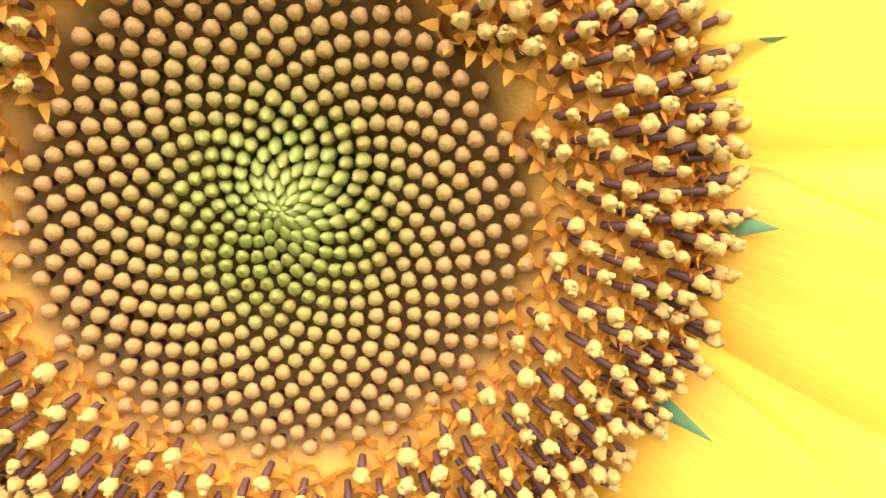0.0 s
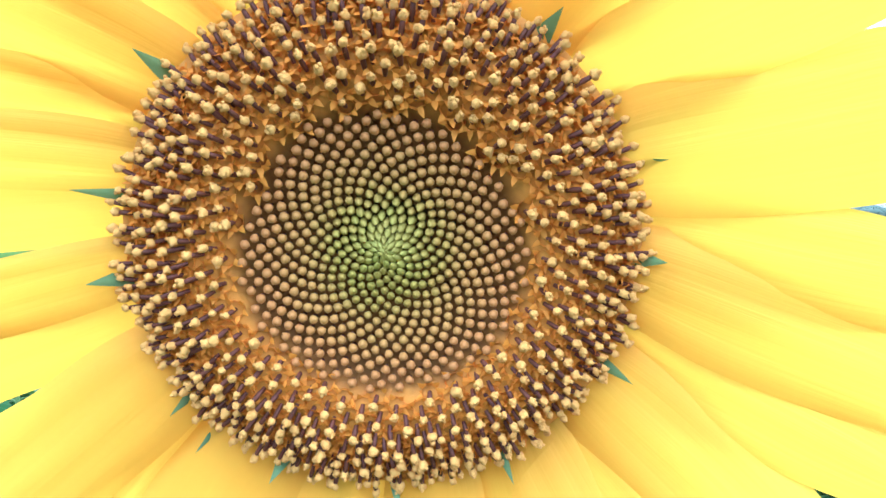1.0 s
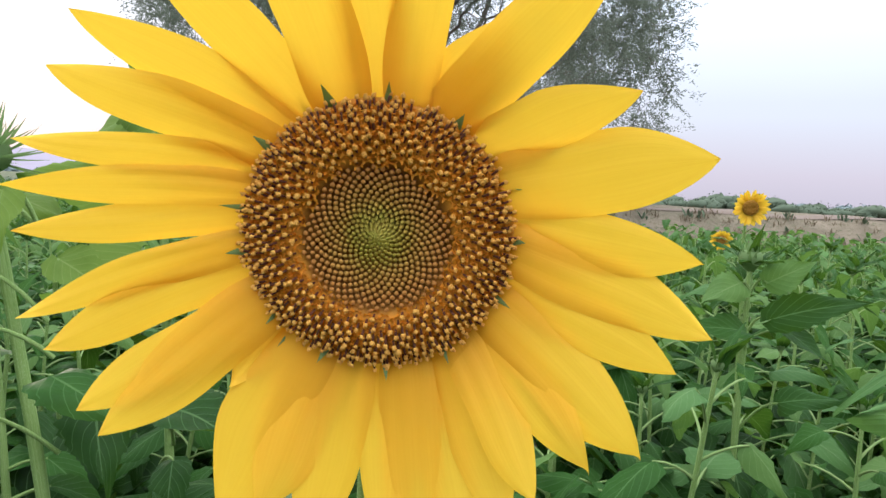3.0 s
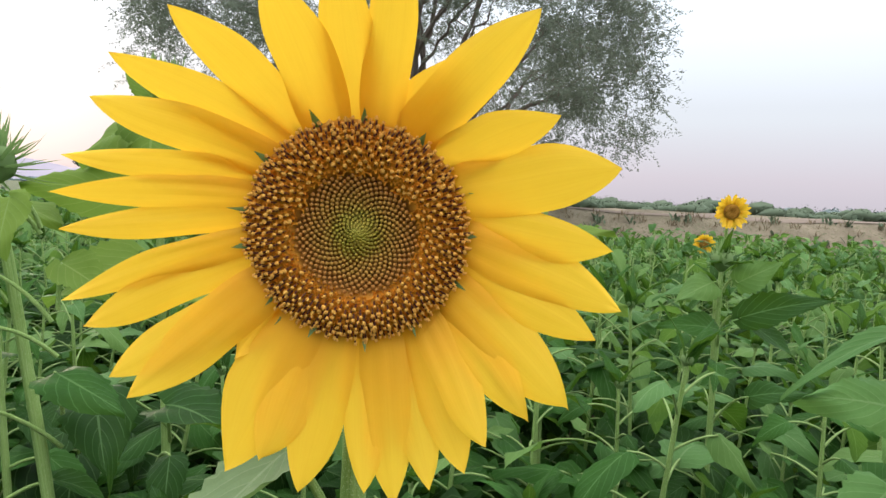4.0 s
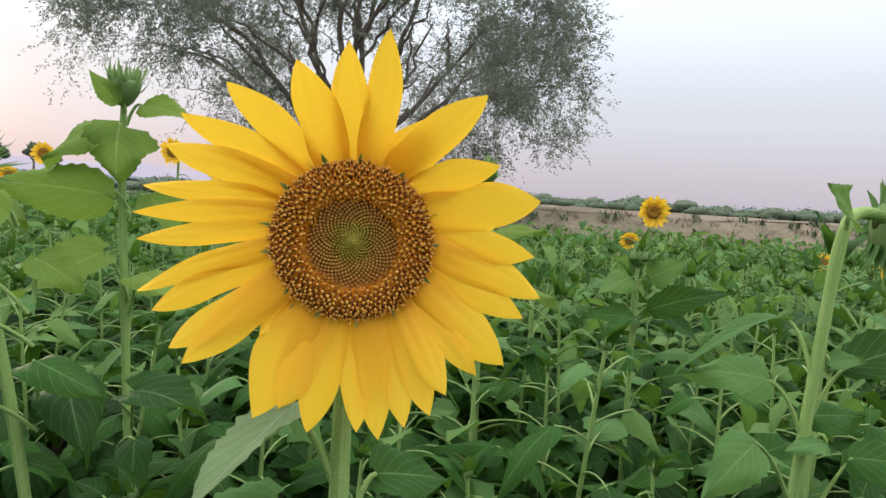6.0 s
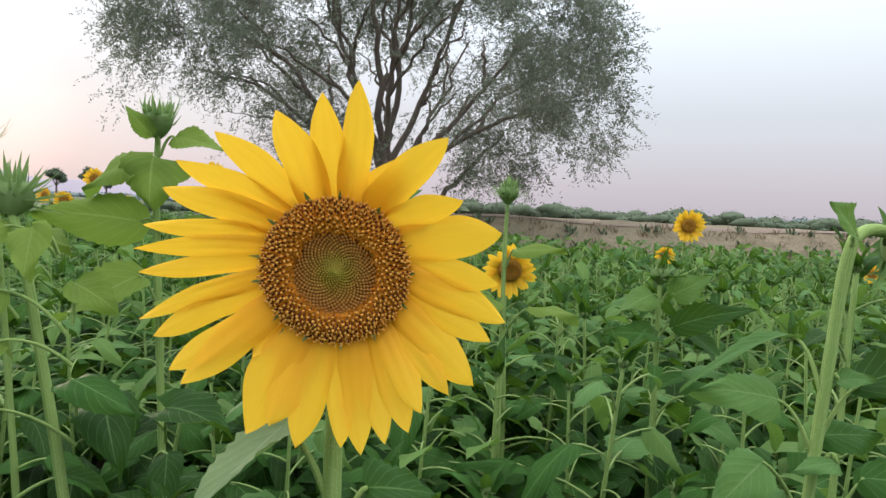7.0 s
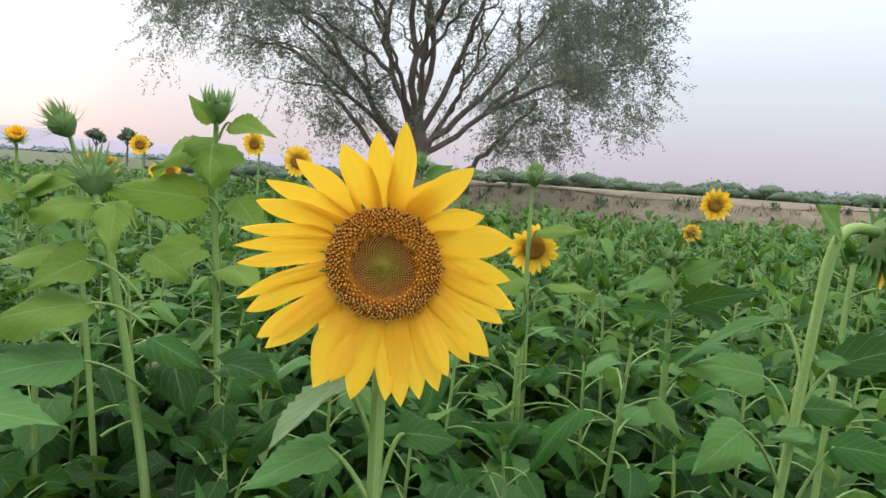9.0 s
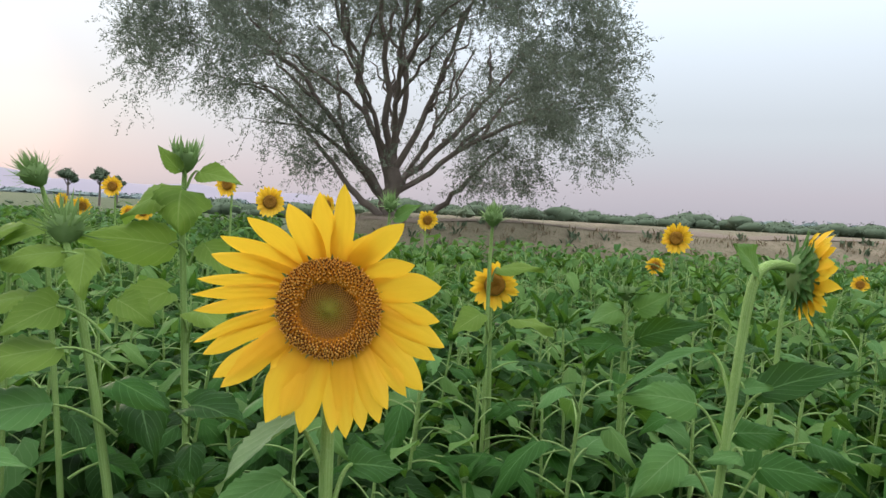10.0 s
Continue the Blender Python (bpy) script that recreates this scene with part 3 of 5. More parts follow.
# angle at the disc's edge, reach from the centre, width, layer (1 lies in front), sideways run, forward lift
PETALS_A = [(79, 0.164, 0.027, 1, 0.007, 0.037), (91, 0.152, 0.030, 0, 0.006, 0.038), (106, 0.143, 0.033, 1, 0.002, 0.039), (119, 0.147, 0.028, 0, 0.018, 0.039),
            (131, 0.151, 0.027, 0, 0.027, 0.040), (142, 0.148, 0.028, 1, 0.022, 0.040), (152, 0.150, 0.019, 0, 0.036, 0.039), (162, 0.156, 0.020, 1, 0.029, 0.039),
            (174, 0.154, 0.020, 0, 0.012, 0.039), (186, 0.157, 0.020, 1, 0.019, 0.038)]
PETALS_B = [(196, 0.154, 0.025, 0, 0.011, 0.038), (214, 0.158, 0.027, 0, -0.008, 0.033), (212, 0.157, 0.034, 1, 0.018, 0.034), (224, 0.106, 0.021, 0, 0.007, 0.006),
            (239, 0.161, 0.046, 1, 0.013, 0.027), (247, 0.145, 0.035, 0, 0.007, 0.027), (258, 0.159, 0.034, 1, 0.006, 0.026), (274, 0.154, 0.029, 0, 0.001, 0.027),
            (284, 0.161, 0.031, 1, -0.009, 0.027), (294, 0.154, 0.029, 0, -0.014, 0.028), (305, 0.151, 0.032, 1, -0.020, 0.028)]
PETALS_C = [(312, 0.137, 0.028, 0, -0.016, 0.041), (321, 0.140, 0.029, 0, -0.005, 0.042), (332, 0.148, 0.036, 1, -0.016, 0.043), (345, 0.143, 0.029, 0, -0.005, 0.043),
            (359, 0.147, 0.032, 1, -0.025, 0.044), (9, 0.139, 0.028, 0, -0.020, 0.045), (25, 0.147, 0.037, 1, -0.017, 0.046), (45, 0.128, 0.028, 0, -0.025, 0.041),
            (62, 0.152, 0.032, 1, -0.025, 0.048), (67, 0.120, 0.031, 0, -0.014, 0.015)]


def great_sunflower():
    root = new("sunflower_plant")
    root.location = (0.0, 0.06, 0.0)
    inv = Matrix.Translation((0, -0.06, 0))
    tagged(root, "large sunflower in full bloom with bright yellow petals", "sunflower")
    part("stem", stem_mesh([(0.012, 0.012, -0.02), (0.004, 0.006, 0.6), (-0.003, 0.002, 1.04), (-0.004, 0.004, 1.16), (-0.002, 0.004, 1.235), (0.0, -0.016, 1.285), (0, -0.040, 1.299)], 0.0095, 0.0085, 14), root)
    # the head looks towards -y and nods a little
    hm = inv @ facing(HEAD, (0.0, -1.0, -0.15))
    g = Geo()
    v, f = lathe([(0.008, -0.030), (0.022, -0.027), (0.045, -0.020), (0.062, -0.012), (0.066, -0.008)], 40)
    g.add(v, f)
    head = part("flower_head", g.mesh("flower_head", M_BRACT), root, "flower head with a green back", hm)
    # disc face
    rr = np.linspace(0.0005, 0.066, 26)
    v, f = lathe([(r, float(disc_height(r)) - float(np.interp(r, [0, 0.033, 0.038, 0.05, 0.066], [0.0036, 0.0034, 0.0004, 0.0006, 0.0012]))) for r in rr], 64)
    g = Geo()
    g.add(v, f)
    disc = part("disc", g.mesh("disc", M_DISH), head, "domed disc packed with florets")
    # ray petals
    for i, (deg, reach, width, layer, bend, lift) in enumerate(PETALS_A + PETALS_B + PETALS_C):
        rs = np.random.RandomState(100 + i)
        drop = 0.003 + 0.0055 * (1 - layer) + 0.0011 * (i % 3)
        g = Geo()
        v, f, uv = petal_sheet(0.056, reach, width, lift + drop, bend, rs.uniform(-0.02, 0.01), 200 + i, 24, 13)
        m = Matrix.Rotation(radians(deg), 4, "Z") @ Matrix.Translation((0, 0, -drop)) @ Matrix.Rotation(rs.uniform(-0.10, 0.10), 4, "X")
        g.add(v, f, uv, 0, m)
        part("petal", g.mesh("petal", M_PETAL), head)
    # green bracts that show between the petals
    for i in range(26):
        rs = np.random.RandomState(400 + i)
        a = radians(i * 13.85 + rs.uniform(-5, 5))
        g = Geo()
        v, f, uv = bract_sheet(rs.uniform(0.013, 0.021), rs.uniform(0.005, 0.0085), 0.002)
        front = i % 2 == 0
        m = Matrix.Rotation(a, 4, "Z") @ Matrix.Translation((0.0585, 0, -0.005 if front else -0.010)) @ Matrix.Rotation(radians(-26 if front else -18), 4, "Y") @ Matrix.Rotation(rs.uniform(-0.5, 0.5), 4, "X")
        g.add(v, f, uv, 0, m)
        part("bract", g.mesh("bract", M_BRACT), head)
    # closed florets of the middle: the innermost singly, the others together
    kinds = []
    for tip in (0.0, 1.0):
        bv, bf = bud_floret(tip)
        kinds.append((bv, bf, Geo().add(bv, bf[16:]).add(bv, bf[:16], None, 1).mesh("floret_bud", M_BUD, M_STALK)))
    rest = Geo()
    rs = np.random.RandomState(5)
    for n in range(2, N_BUD):
        r, a = floret_place(n)
        if r > bud_reach(a):
            continue
        inner = max(0.0, 1 - r / 0.019)
        s = 0.68 + 0.14 * min(1.0, r / 0.026) + rs.uniform(-0.05, 0.05)
        tall = 1.0 + 0.5 * max(0, 1 - r / 0.012)
        m = surface_matrix(r, a, -0.75 * inner + rs.uniform(-0.09, 0.09)) @ Matrix.Rotation(rs.uniform(0, 6), 4, "Z") @ Matrix.Diagonal((s, s, s * tall, 1))
        bv, bf, one = kinds[inner > 0.12 + rs.uniform(-0.1, 0.1)]
        if n < 302:
            part("floret_bud", one, disc, m=m)
        else:
            rest.add(bv, bf[16:], None, 0, m).add(bv, bf[:16], None, 1, m)
    tagged(part("bud_ring", rest.mesh("bud_ring", M_BUD, M_STALK), disc, "ring of tan closed florets"), kind="stuff")
    # open florets: the inner ring singly, the outer rim together
    rim = Geo()
    begin = int(N_BUD * (0.0320 / R_BUD) ** (1 / 0.64))
    single = 0
    for n in range(begin, N_BUD + N_OPEN):
        r, a = floret_place(n)
        if r <= bud_reach(a) + 0.0012 or (n < N_BUD and n % 2):
            continue
        t = max(0.0, (r - 0.036) / (R_DISC - 0.036))
        a += rs.uniform(-0.02, 0.02)
        r += rs.uniform(-0.0007, 0.0007)
        m = surface_matrix(r, a, 0.05 + 0.45 * t + rs.uniform(-0.14, 0.14)) @ Matrix.Rotation(rs.uniform(-0.25, 0.25), 4, "Z") @ Matrix.Scale(1.12 - 0.12 * t + rs.uniform(-0.1, 0.1), 4)
        lean = 0.55 + 0.30 * t + rs.uniform(-0.15, 0.15)
        column = (0.0016 + 0.0022 * min(1.0, t * 3.0)) * rs.uniform(0.85, 1.15)
        if single < 290:
            single += 1
            part("open_floret", open_floret(2000 + n, lean, column).mesh("open_floret", M_COROLLA, M_ANTHER, M_POLLEN), disc, m=m)
        else:
            open_floret(2000 + n, lean, column, rim, m)
    tagged(part("floret_rim", rim.mesh("floret_rim", M_COROLLA, M_ANTHER, M_POLLEN), disc, "rim of open florets dusted with pollen"), kind="stuff")
    # leaves below the head
    def L(p):
        return (p[0], p[1] - 0.06, p[2])
    leaf_on(root, L((-0.004, 0.06, 1.06)), L((-0.050, 0.055, 1.145)), L((-0.118, -0.03, 1.075)), 0.075, (-0.5, -0.6, 0.6), 11, 0.1, 0.3, M_UNDER, 0.01)
    leaf_on(root, L((-0.004, 0.06, 0.98)), L((-0.060, 0.045, 1.062)), L((-0.150, -0.02, 1.030)), 0.060, (-0.2, -0.5, 0.8), 12, 0.1, 0.3, M_PALE, 0.01)
    leaf_on(root, L((0.004, 0.06, 1.00)), L((0.030, 0.075, 1.075)), L((0.105, 0.10, 1.060)), 0.07, (0, -0.3, 1), 13, 0.12, 0.3)
    leaf_on(root, L((0.004, 0.06, 0.86)), L((0.08, 0.10, 0.95)), L((0.23, 0.16, 0.93)), 0.15, (0, -0.3, 1), 14)
    leaf_on(root, L((-0.002, 0.06, 0.80)), L((-0.10, 0.12, 0.90)), L((-0.26, 0.20, 0.88)), 0.16, (0, -0.3, 1), 15)
    leaf_on(root, L((0.0, 0.06, 0.70)), L((0.02, 0.18, 0.80)), L((0.06, 0.36, 0.80)), 0.17, (0, -0.2, 1), 16)
    return root


great_sunflower()


# ---- other sunflower plants ----
def plant_leaves(root, height, seed, low=0.35, count=11, size=0.19, lean=(0, 0), plain=False):
    """Leaves in a spiral up a stem that stands at the root."""
    rs = np.random.RandomState(seed)
    a0 = rs.uniform(0, 6.28)
    for i in range(count):
        t = i / max(1, count - 1)
        z = height * (low + (0.93 - low) * t)
        a = a0 + i * GOLDEN + rs.uniform(-0.3, 0.3)
        s = size * (1.05 - 0.45 * t ** 2) * rs.uniform(0.55, 1.22)
        pet = s * rs.uniform(0.75, 1.35)
        d = np.array([math.cos(a), math.sin(a), 0.0])
        foot = np.array([lean[0] * (z / height) ** 2, lean[1] * (z / height) ** 2, z])
        base = foot + d * pet * 0.85 + np.array([0, 0, pet * rs.uniform(0.15, 0.65)])
        side = np.array([-d[1], d[0], 0.0]) * rs.uniform(-0.35, 0.35)
        tip = base + (d + side) * s * 0.9 + np.array([0, 0, s * rs.uniform(-1.0, 0.08)])
        # upper leaves of taller plants get paler greens as painted skylight
        leaf_on(root, foot, base, tip, s * rs.uniform(0.50, 0.80), (rs.uniform(-0.35, 0.35), rs.uniform(-0.35, 0.35), 1), seed * 31 + i, rs.uniform(0.10, 0.60), rs.uniform(-0.10, 0.55), (M_FIELD_LIT if rs.rand() < 0.6 else M_PALE) if t > 0.35 and height > 0.9 and rs.rand() < 0.45 else None, 0.08 * pet, plain)


def crown_tuft(root, top, seed, size=0.09):
    """The unfurling young leaves at the tip of a plant."""
    rs = np.random.RandomState(seed)
    for i in range(5):
        a = i * GOLDEN + rs.uniform(0, 1.5)
        d = np.array([math.cos(a), math.sin(a), rs.uniform(0.1, 1.8)])
        d /= np.linalg.norm(d)
        base = np.asarray(top) + d * 0.012
        leaf_on(root, np.asarray(top) - np.array([0, 0, 0.02]), base, base + d * size * rs.uniform(0.5, 1.35), size * rs.uniform(0.3, 0.55), (0, 0, 1), seed * 17 + i, 0.45, 0.35, M_LEAF, 0.002, True)


LABEL_FIELD = "leafy green sunflower plant not yet in bloom"


def leafy_plant(seed, height, thick=1.0, leaves=18, size=0.168, tip=0.014, spikes=10):
    root = new("sunflower_plant")
    rs = np.random.RandomState(seed)
    lx, ly = rs.uniform(-0.05, 0.05, 2)
    part("stem", stem_mesh([(0, 0, -0.03), (lx * 0.25, ly * 0.25, height * 0.5), (lx, ly, height)], 0.0085 * thick, 0.0045 * thick, 8), root)
    plant_leaves(root, height, seed, 0.24, leaves, size, (lx, ly), True)
    crown_tuft(root, (lx, ly, height), seed + 3, 0.085)
    bud_head(root, Matrix.Translation((lx, ly, height + tip * 0.85)), tip, seed, spikes, 0.3, True)
    return tagged(root, LABEL_FIELD, "plant", "field of sunflower plants")


def flower_head_small(parent, m, radius, seed, petals=24, half_open=False, share=0.42):
    """A whole flower of the given reach, about +z of m."""
    rs = np.random.RandomState(seed)
    rd = radius * share
    g = Geo()
    v, f = lathe([(rd * 0.2, -rd * 0.75), (rd * 0.6, -rd * 0.62), (rd, -rd * 0.25), (rd * 1.05, 0.0)], 20)
    g.add(v, f)
    head = part("flower_head", g.mesh("flower_head", M_BRACT), parent, "flower head with a green back", m)
    g = Geo()
    v, f = lathe([(rd * 0.02, rd * 0.10), (rd * 0.35, rd * 0.14), (rd * 0.7, rd * 0.20), (rd * 0.95, rd * 0.10), (rd * 1.0, -rd * 0.05)], 24)
    g.add(v, f)
    bv, bf = lathe([(0.5, -0.5), (0.55, 0.3), (0.05, 0.8)], 5)
    for n in range(1, 190):
        r, a = rd * 0.98 * math.sqrt(n / 190), n * GOLDEN
        s = rd * 0.075 * rs.uniform(0.8, 1.2)
        z = rd * float(np.interp(r / rd, [0, 0.35, 0.7, 0.95, 1], [0.1, 0.14, 0.2, 0.1, -0.03]))
        g.add(bv, bf, None, 0, Matrix.Translation((r * math.cos(a), r * math.sin(a), z)) @ Matrix.Diagonal((s, s, s * 1.6, 1)))
    part("disc", g.mesh("disc", M_SMALL_DISC), head, "brown seed disc")
    for i in range(petals):
        a = i * 2 * math.pi / petals + rs.uniform(-0.09, 0.09)
        g = Geo()
        v, f, uv = petal_sheet(rd * 0.85, radius * rs.uniform(0.86, 1.04), radius * rs.uniform(0.22, 0.29), radius * rs.uniform(0.10, 0.30), rs.uniform(-0.02, 0.02) * radius, radius * rs.uniform(-0.3, 0.2), seed * 50 + i, 9, 5)
        mm = Matrix.Rotation(a, 4, "Z") @ Matrix.Translation((0, 0, -rd * (0.10 + 0.10 * (i % 2))))
        if half_open:
            mm = mm @ Matrix.Translation((rd * 0.8, 0, 0)) @ Matrix.Rotation(-radians(50), 4, "Y") @ Matrix.Translation((-rd * 0.8, 0, 0))
        g.add(v, f, uv, 0, mm)
        part("petal", g.mesh("petal", M_PETAL), head)
    rb, count = (rd, 22) if share < 0.5 else (rd * 0.60, 44)      # a heavy head has shorter, closer bracts
    for i in range(count):
        a = i * GOLDEN
        k = i / count
        g = Geo()
        v, f, uv = bract_sheet(rb * rs.uniform(0.9, 1.5), rb * 0.65, -rd * 0.15)
        g.add(v, f, uv, 0, Matrix.Rotation(a, 4, "Z") @ Matrix.Translation((rd * (0.55 + 0.45 * k), 0, -rd * (0.62 - 0.35 * k))) @ Matrix.Rotation(radians(-12 + rs.uniform(-14, 14)), 4, "Y"))
        part("bract", g.mesh("bract", M_BRACT if share < 0.5 else M_PALE), head)
    return head


def flower_plant(base, head, way, radius, seed, label, neck=0.06, leaves=9, size=0.17, half_open=False, r0=0.011):
    """A flowering plant from its foot on the ground to its head, which looks along way."""
    bx, by = base
    root = new("sunflower_plant")
    root.location = (bx, by, float(land(bx, by)))
    h = Vector(head) - root.location
    w = Vector(way).normalized()
    back = h - w * radius * 0.3
    knee = back - w * neck - Vector((0, 0, 0.05))
    part("stem", stem_mesh([(0, 0, -0.03), knee * 0.5 * 1.0 + Vector((0.01, 0, 0)), knee - Vector((0, 0, 0.12)), knee, back], r0, r0 * 0.7, 9), root)
    flower_head_small(root, facing(h, w, seed), radius, seed, 24, half_open)
    plant_leaves(root, knee.z * 0.97, seed, 0.40, leaves, size, lean=(knee.x, knee.y))
    return tagged(root, label, "sunflower", "flowering sunflowers of the field")


def bud_plant(base, head, way, radius, seed, label, leaves=8, size=0.18, r0=0.012, low=0.35, high=None, reach=1.0, cup=False, bow=0.0):
    bx, by = base
    root = new("sunflower_plant")
    root.location = (bx, by, float(land(bx, by)))
    h = Vector(head) - root.location
    w = Vector(way).normalized()
    back = h - w * radius * 0.9
    knee = back - w * 0.03 - Vector((0, 0, 0.05))
    part("stem", stem_mesh([(0, 0, -0.03), knee * 0.5 + Vector((bow, 0, 0)), knee - Vector((-bow, 0, 0.1)), knee + Vector((bow * 0.5, 0, 0)), back], r0, r0 * 0.6, 10), root)
    bud_head(root, facing(h, w), radius, seed, 60 if reach < 1 else 46 if reach == 1 else 84, 0.5, False, reach, cup)
    plant_leaves(root, high or knee.z * 0.95, seed, low, leaves, size, lean=(knee.x, knee.y))
    return tagged(root, label, "plant", "tall sunflower plants in bud")


def local_leaf(root, attach, base, tip, width, up, seed, droop=0.12, fold=0.25, mat=None):
    o = root.location
    return leaf_on(root, Vector(attach) - o, Vector(base) - o, Vector(tip) - o, width, up, seed, droop, fold, mat or M_YOUNG_LIT)


def tall_plants():
    # tall budded plant with broad leaves under its bud
    p = bud_plant((-0.535, 1.02), (-0.592, 1.02, 1.552), (0.05, -0.1, 1), 0.034, 21, "tall sunflower plant with a spiky green bud and broad leaves", 3, 0.2, 0.0108, 0.32, 0.75, 1.0, True)
    local_leaf(p, (-0.585, 1.02, 1.46), (-0.545, 1.01, 1.505), (-0.415, 0.98, 1.482), 0.078, (0, -0.9, 0.6), 22, 0.2)
    local_leaf(p, (-0.588, 1.02, 1.49), (-0.595, 0.985, 1.508), (-0.652, 0.97, 1.568), 0.050, (0.2, -1, 0.3), 20, 0.1)
    local_leaf(p, (-0.583, 1.02, 1.42), (-0.615, 0.99, 1.455), (-0.735, 0.95, 1.375), 0.130, (-0.3, -0.8, 0.7), 23, 0.15)
    local_leaf(p, (-0.580, 1.02, 1.38), (-0.578, 0.965, 1.455), (-0.572, 0.92, 1.340), 0.155, (0.0, -1.0, 0.4), 24, 0.1)
    local_leaf(p, (-0.577, 1.02, 1.27), (-0.615, 0.99, 1.300), (-0.835, 0.93, 1.325), 0.130, (0.1, -0.9, 0.5), 25, 0.1)
    local_leaf(p, (-0.572, 1.02, 1.24), (-0.530, 1.03, 1.30), (-0.450, 1.02, 1.21), 0.11, (0.4, -0.8, 0.6), 26, 0.1)
    local_leaf(p, (-0.568, 1.02, 1.05), (-0.600, 0.95, 1.175), (-0.735, 0.86, 1.075), 0.135, (-0.2, -0.8, 0.7), 27, 0.12)
    local_leaf(p, (-0.568, 1.02, 1.02), (-0.52, 0.96, 1.13), (-0.43, 0.88, 1.09), 0.12, (0.3, -0.7, 0.8), 28, 0.12)
    local_leaf(p, (-0.555, 1.02, 0.75), (-0.47, 0.80, 0.91), (-0.285, 0.68, 0.905), 0.13, (0, -0.2, 1), 29, 0.3, 0.25, M_LEAF)
    local_leaf(p, (-0.555, 1.02, 0.78), (-0.60, 0.80, 0.93), (-0.50, 0.63, 0.85), 0.13, (0, -0.2, 1), 30, 0.3, 0.25, M_LEAF)
    # neighbour whose half-grown head looks away
    p = bud_plant((-0.57, 0.70), (-0.758, 0.74, 1.352), (-0.15, 0.35, 0.8), 0.042, 31, "sunflower plant with a spiky half-open green head turned away", 3, 0.2, 0.0125, 0.35, 0.8, 1.25, False, 0.045)
    local_leaf(p, (-0.643, 0.70, 1.24), (-0.668, 0.66, 1.292), (-0.645, 0.60, 1.205), 0.085, (0, -1, 0.35), 32, 0.1)
    local_leaf(p, (-0.643, 0.70, 1.23), (-0.74, 0.69, 1.29), (-0.86, 0.66, 1.27), 0.10, (0, -0.5, 0.9), 33, 0.1)
    local_leaf(p, (-0.623, 0.70, 1.08), (-0.73, 0.66, 1.17), (-0.83, 0.60, 1.10), 0.12, (-0.2, -0.8, 0.7), 34, 0.15)
    local_leaf(p, (-0.613, 0.70, 1.02), (-0.71, 0.62, 1.08), (-0.90, 0.56, 1.04), 0.15, (0, -0.6, 0.9), 35, 0.15)
    local_leaf(p, (-0.603, 0.70, 0.92), (-0.58, 0.64, 1.01), (-0.45, 0.60, 0.96), 0.12, (0, -0.3, 1), 36, 0.15, 0.25, M_LEAF)
    local_leaf(p, (-0.603, 0.70, 0.86), (-0.72, 0.60, 0.96), (-0.88, 0.48, 0.93), 0.16, (0, -0.3, 1), 37, 0.2, 0.2, M_PALE)
    local_leaf(p, (-0.613, 0.70, 1.10), (-0.62, 0.72, 1.18), (-0.53, 0.72, 1.13), 0.09, (0.2, -0.7, 0.8), 38, 0.15)
    # nodding bud on a bent neck
    p = bud_plant((-0.87, 1.0), (-1.005, 1.0, 1.480), (-0.35, -0.2, 0.6), 0.038, 41, "sunflower plant with a nodding spiky bud on a bent neck", 4, 0.19, 0.0095, 0.35, 0.9, 1.1)
    local_leaf(p, (-0.93, 1.0, 1.28), (-0.97, 0.98, 1.33), (-1.08, 0.94, 1.26), 0.11, (-0.1, -0.7, 0.7), 42, 0.15)
    local_leaf(p, (-0.92, 1.0, 1.20), (-0.88, 0.98, 1.27), (-0.77, 0.95, 1.23), 0.11, (0.1, -0.6, 0.8), 43, 0.15)
    local_leaf(p, (-0.91, 1.0, 1.05), (-0.98, 0.94, 1.14), (-1.13, 0.88, 1.10), 0.13, (0, -0.5, 0.9), 44, 0.15)
    # flower seen from the side, on a thick stem
    root = new("sunflower_plant")
    root.location = (0.692, 0.45, 0.0)
    tagged(root, "sunflower on a thick pale stem, its bloom turned aside", "sunflower", "flowering sunflowers of the field")
    part("stem", stem_mesh([(0, 0, -0.03), (0.005, 0, 0.55), (0.024, 0, 0.907), (0.045, 0, 1.20), (0.060, 0.004, 1.318), (0.088, 0.02, 1.356), (0.135, 0.04, 1.362), (0.190, 0.05, 1.346)], 0.0086, 0.0108, 14), root)
    flower_head_small(root, facing((0.202, 0.052, 1.343), (0.97, -0.20, -0.10), 0.4), 0.100, 51, 30, False, 0.58)
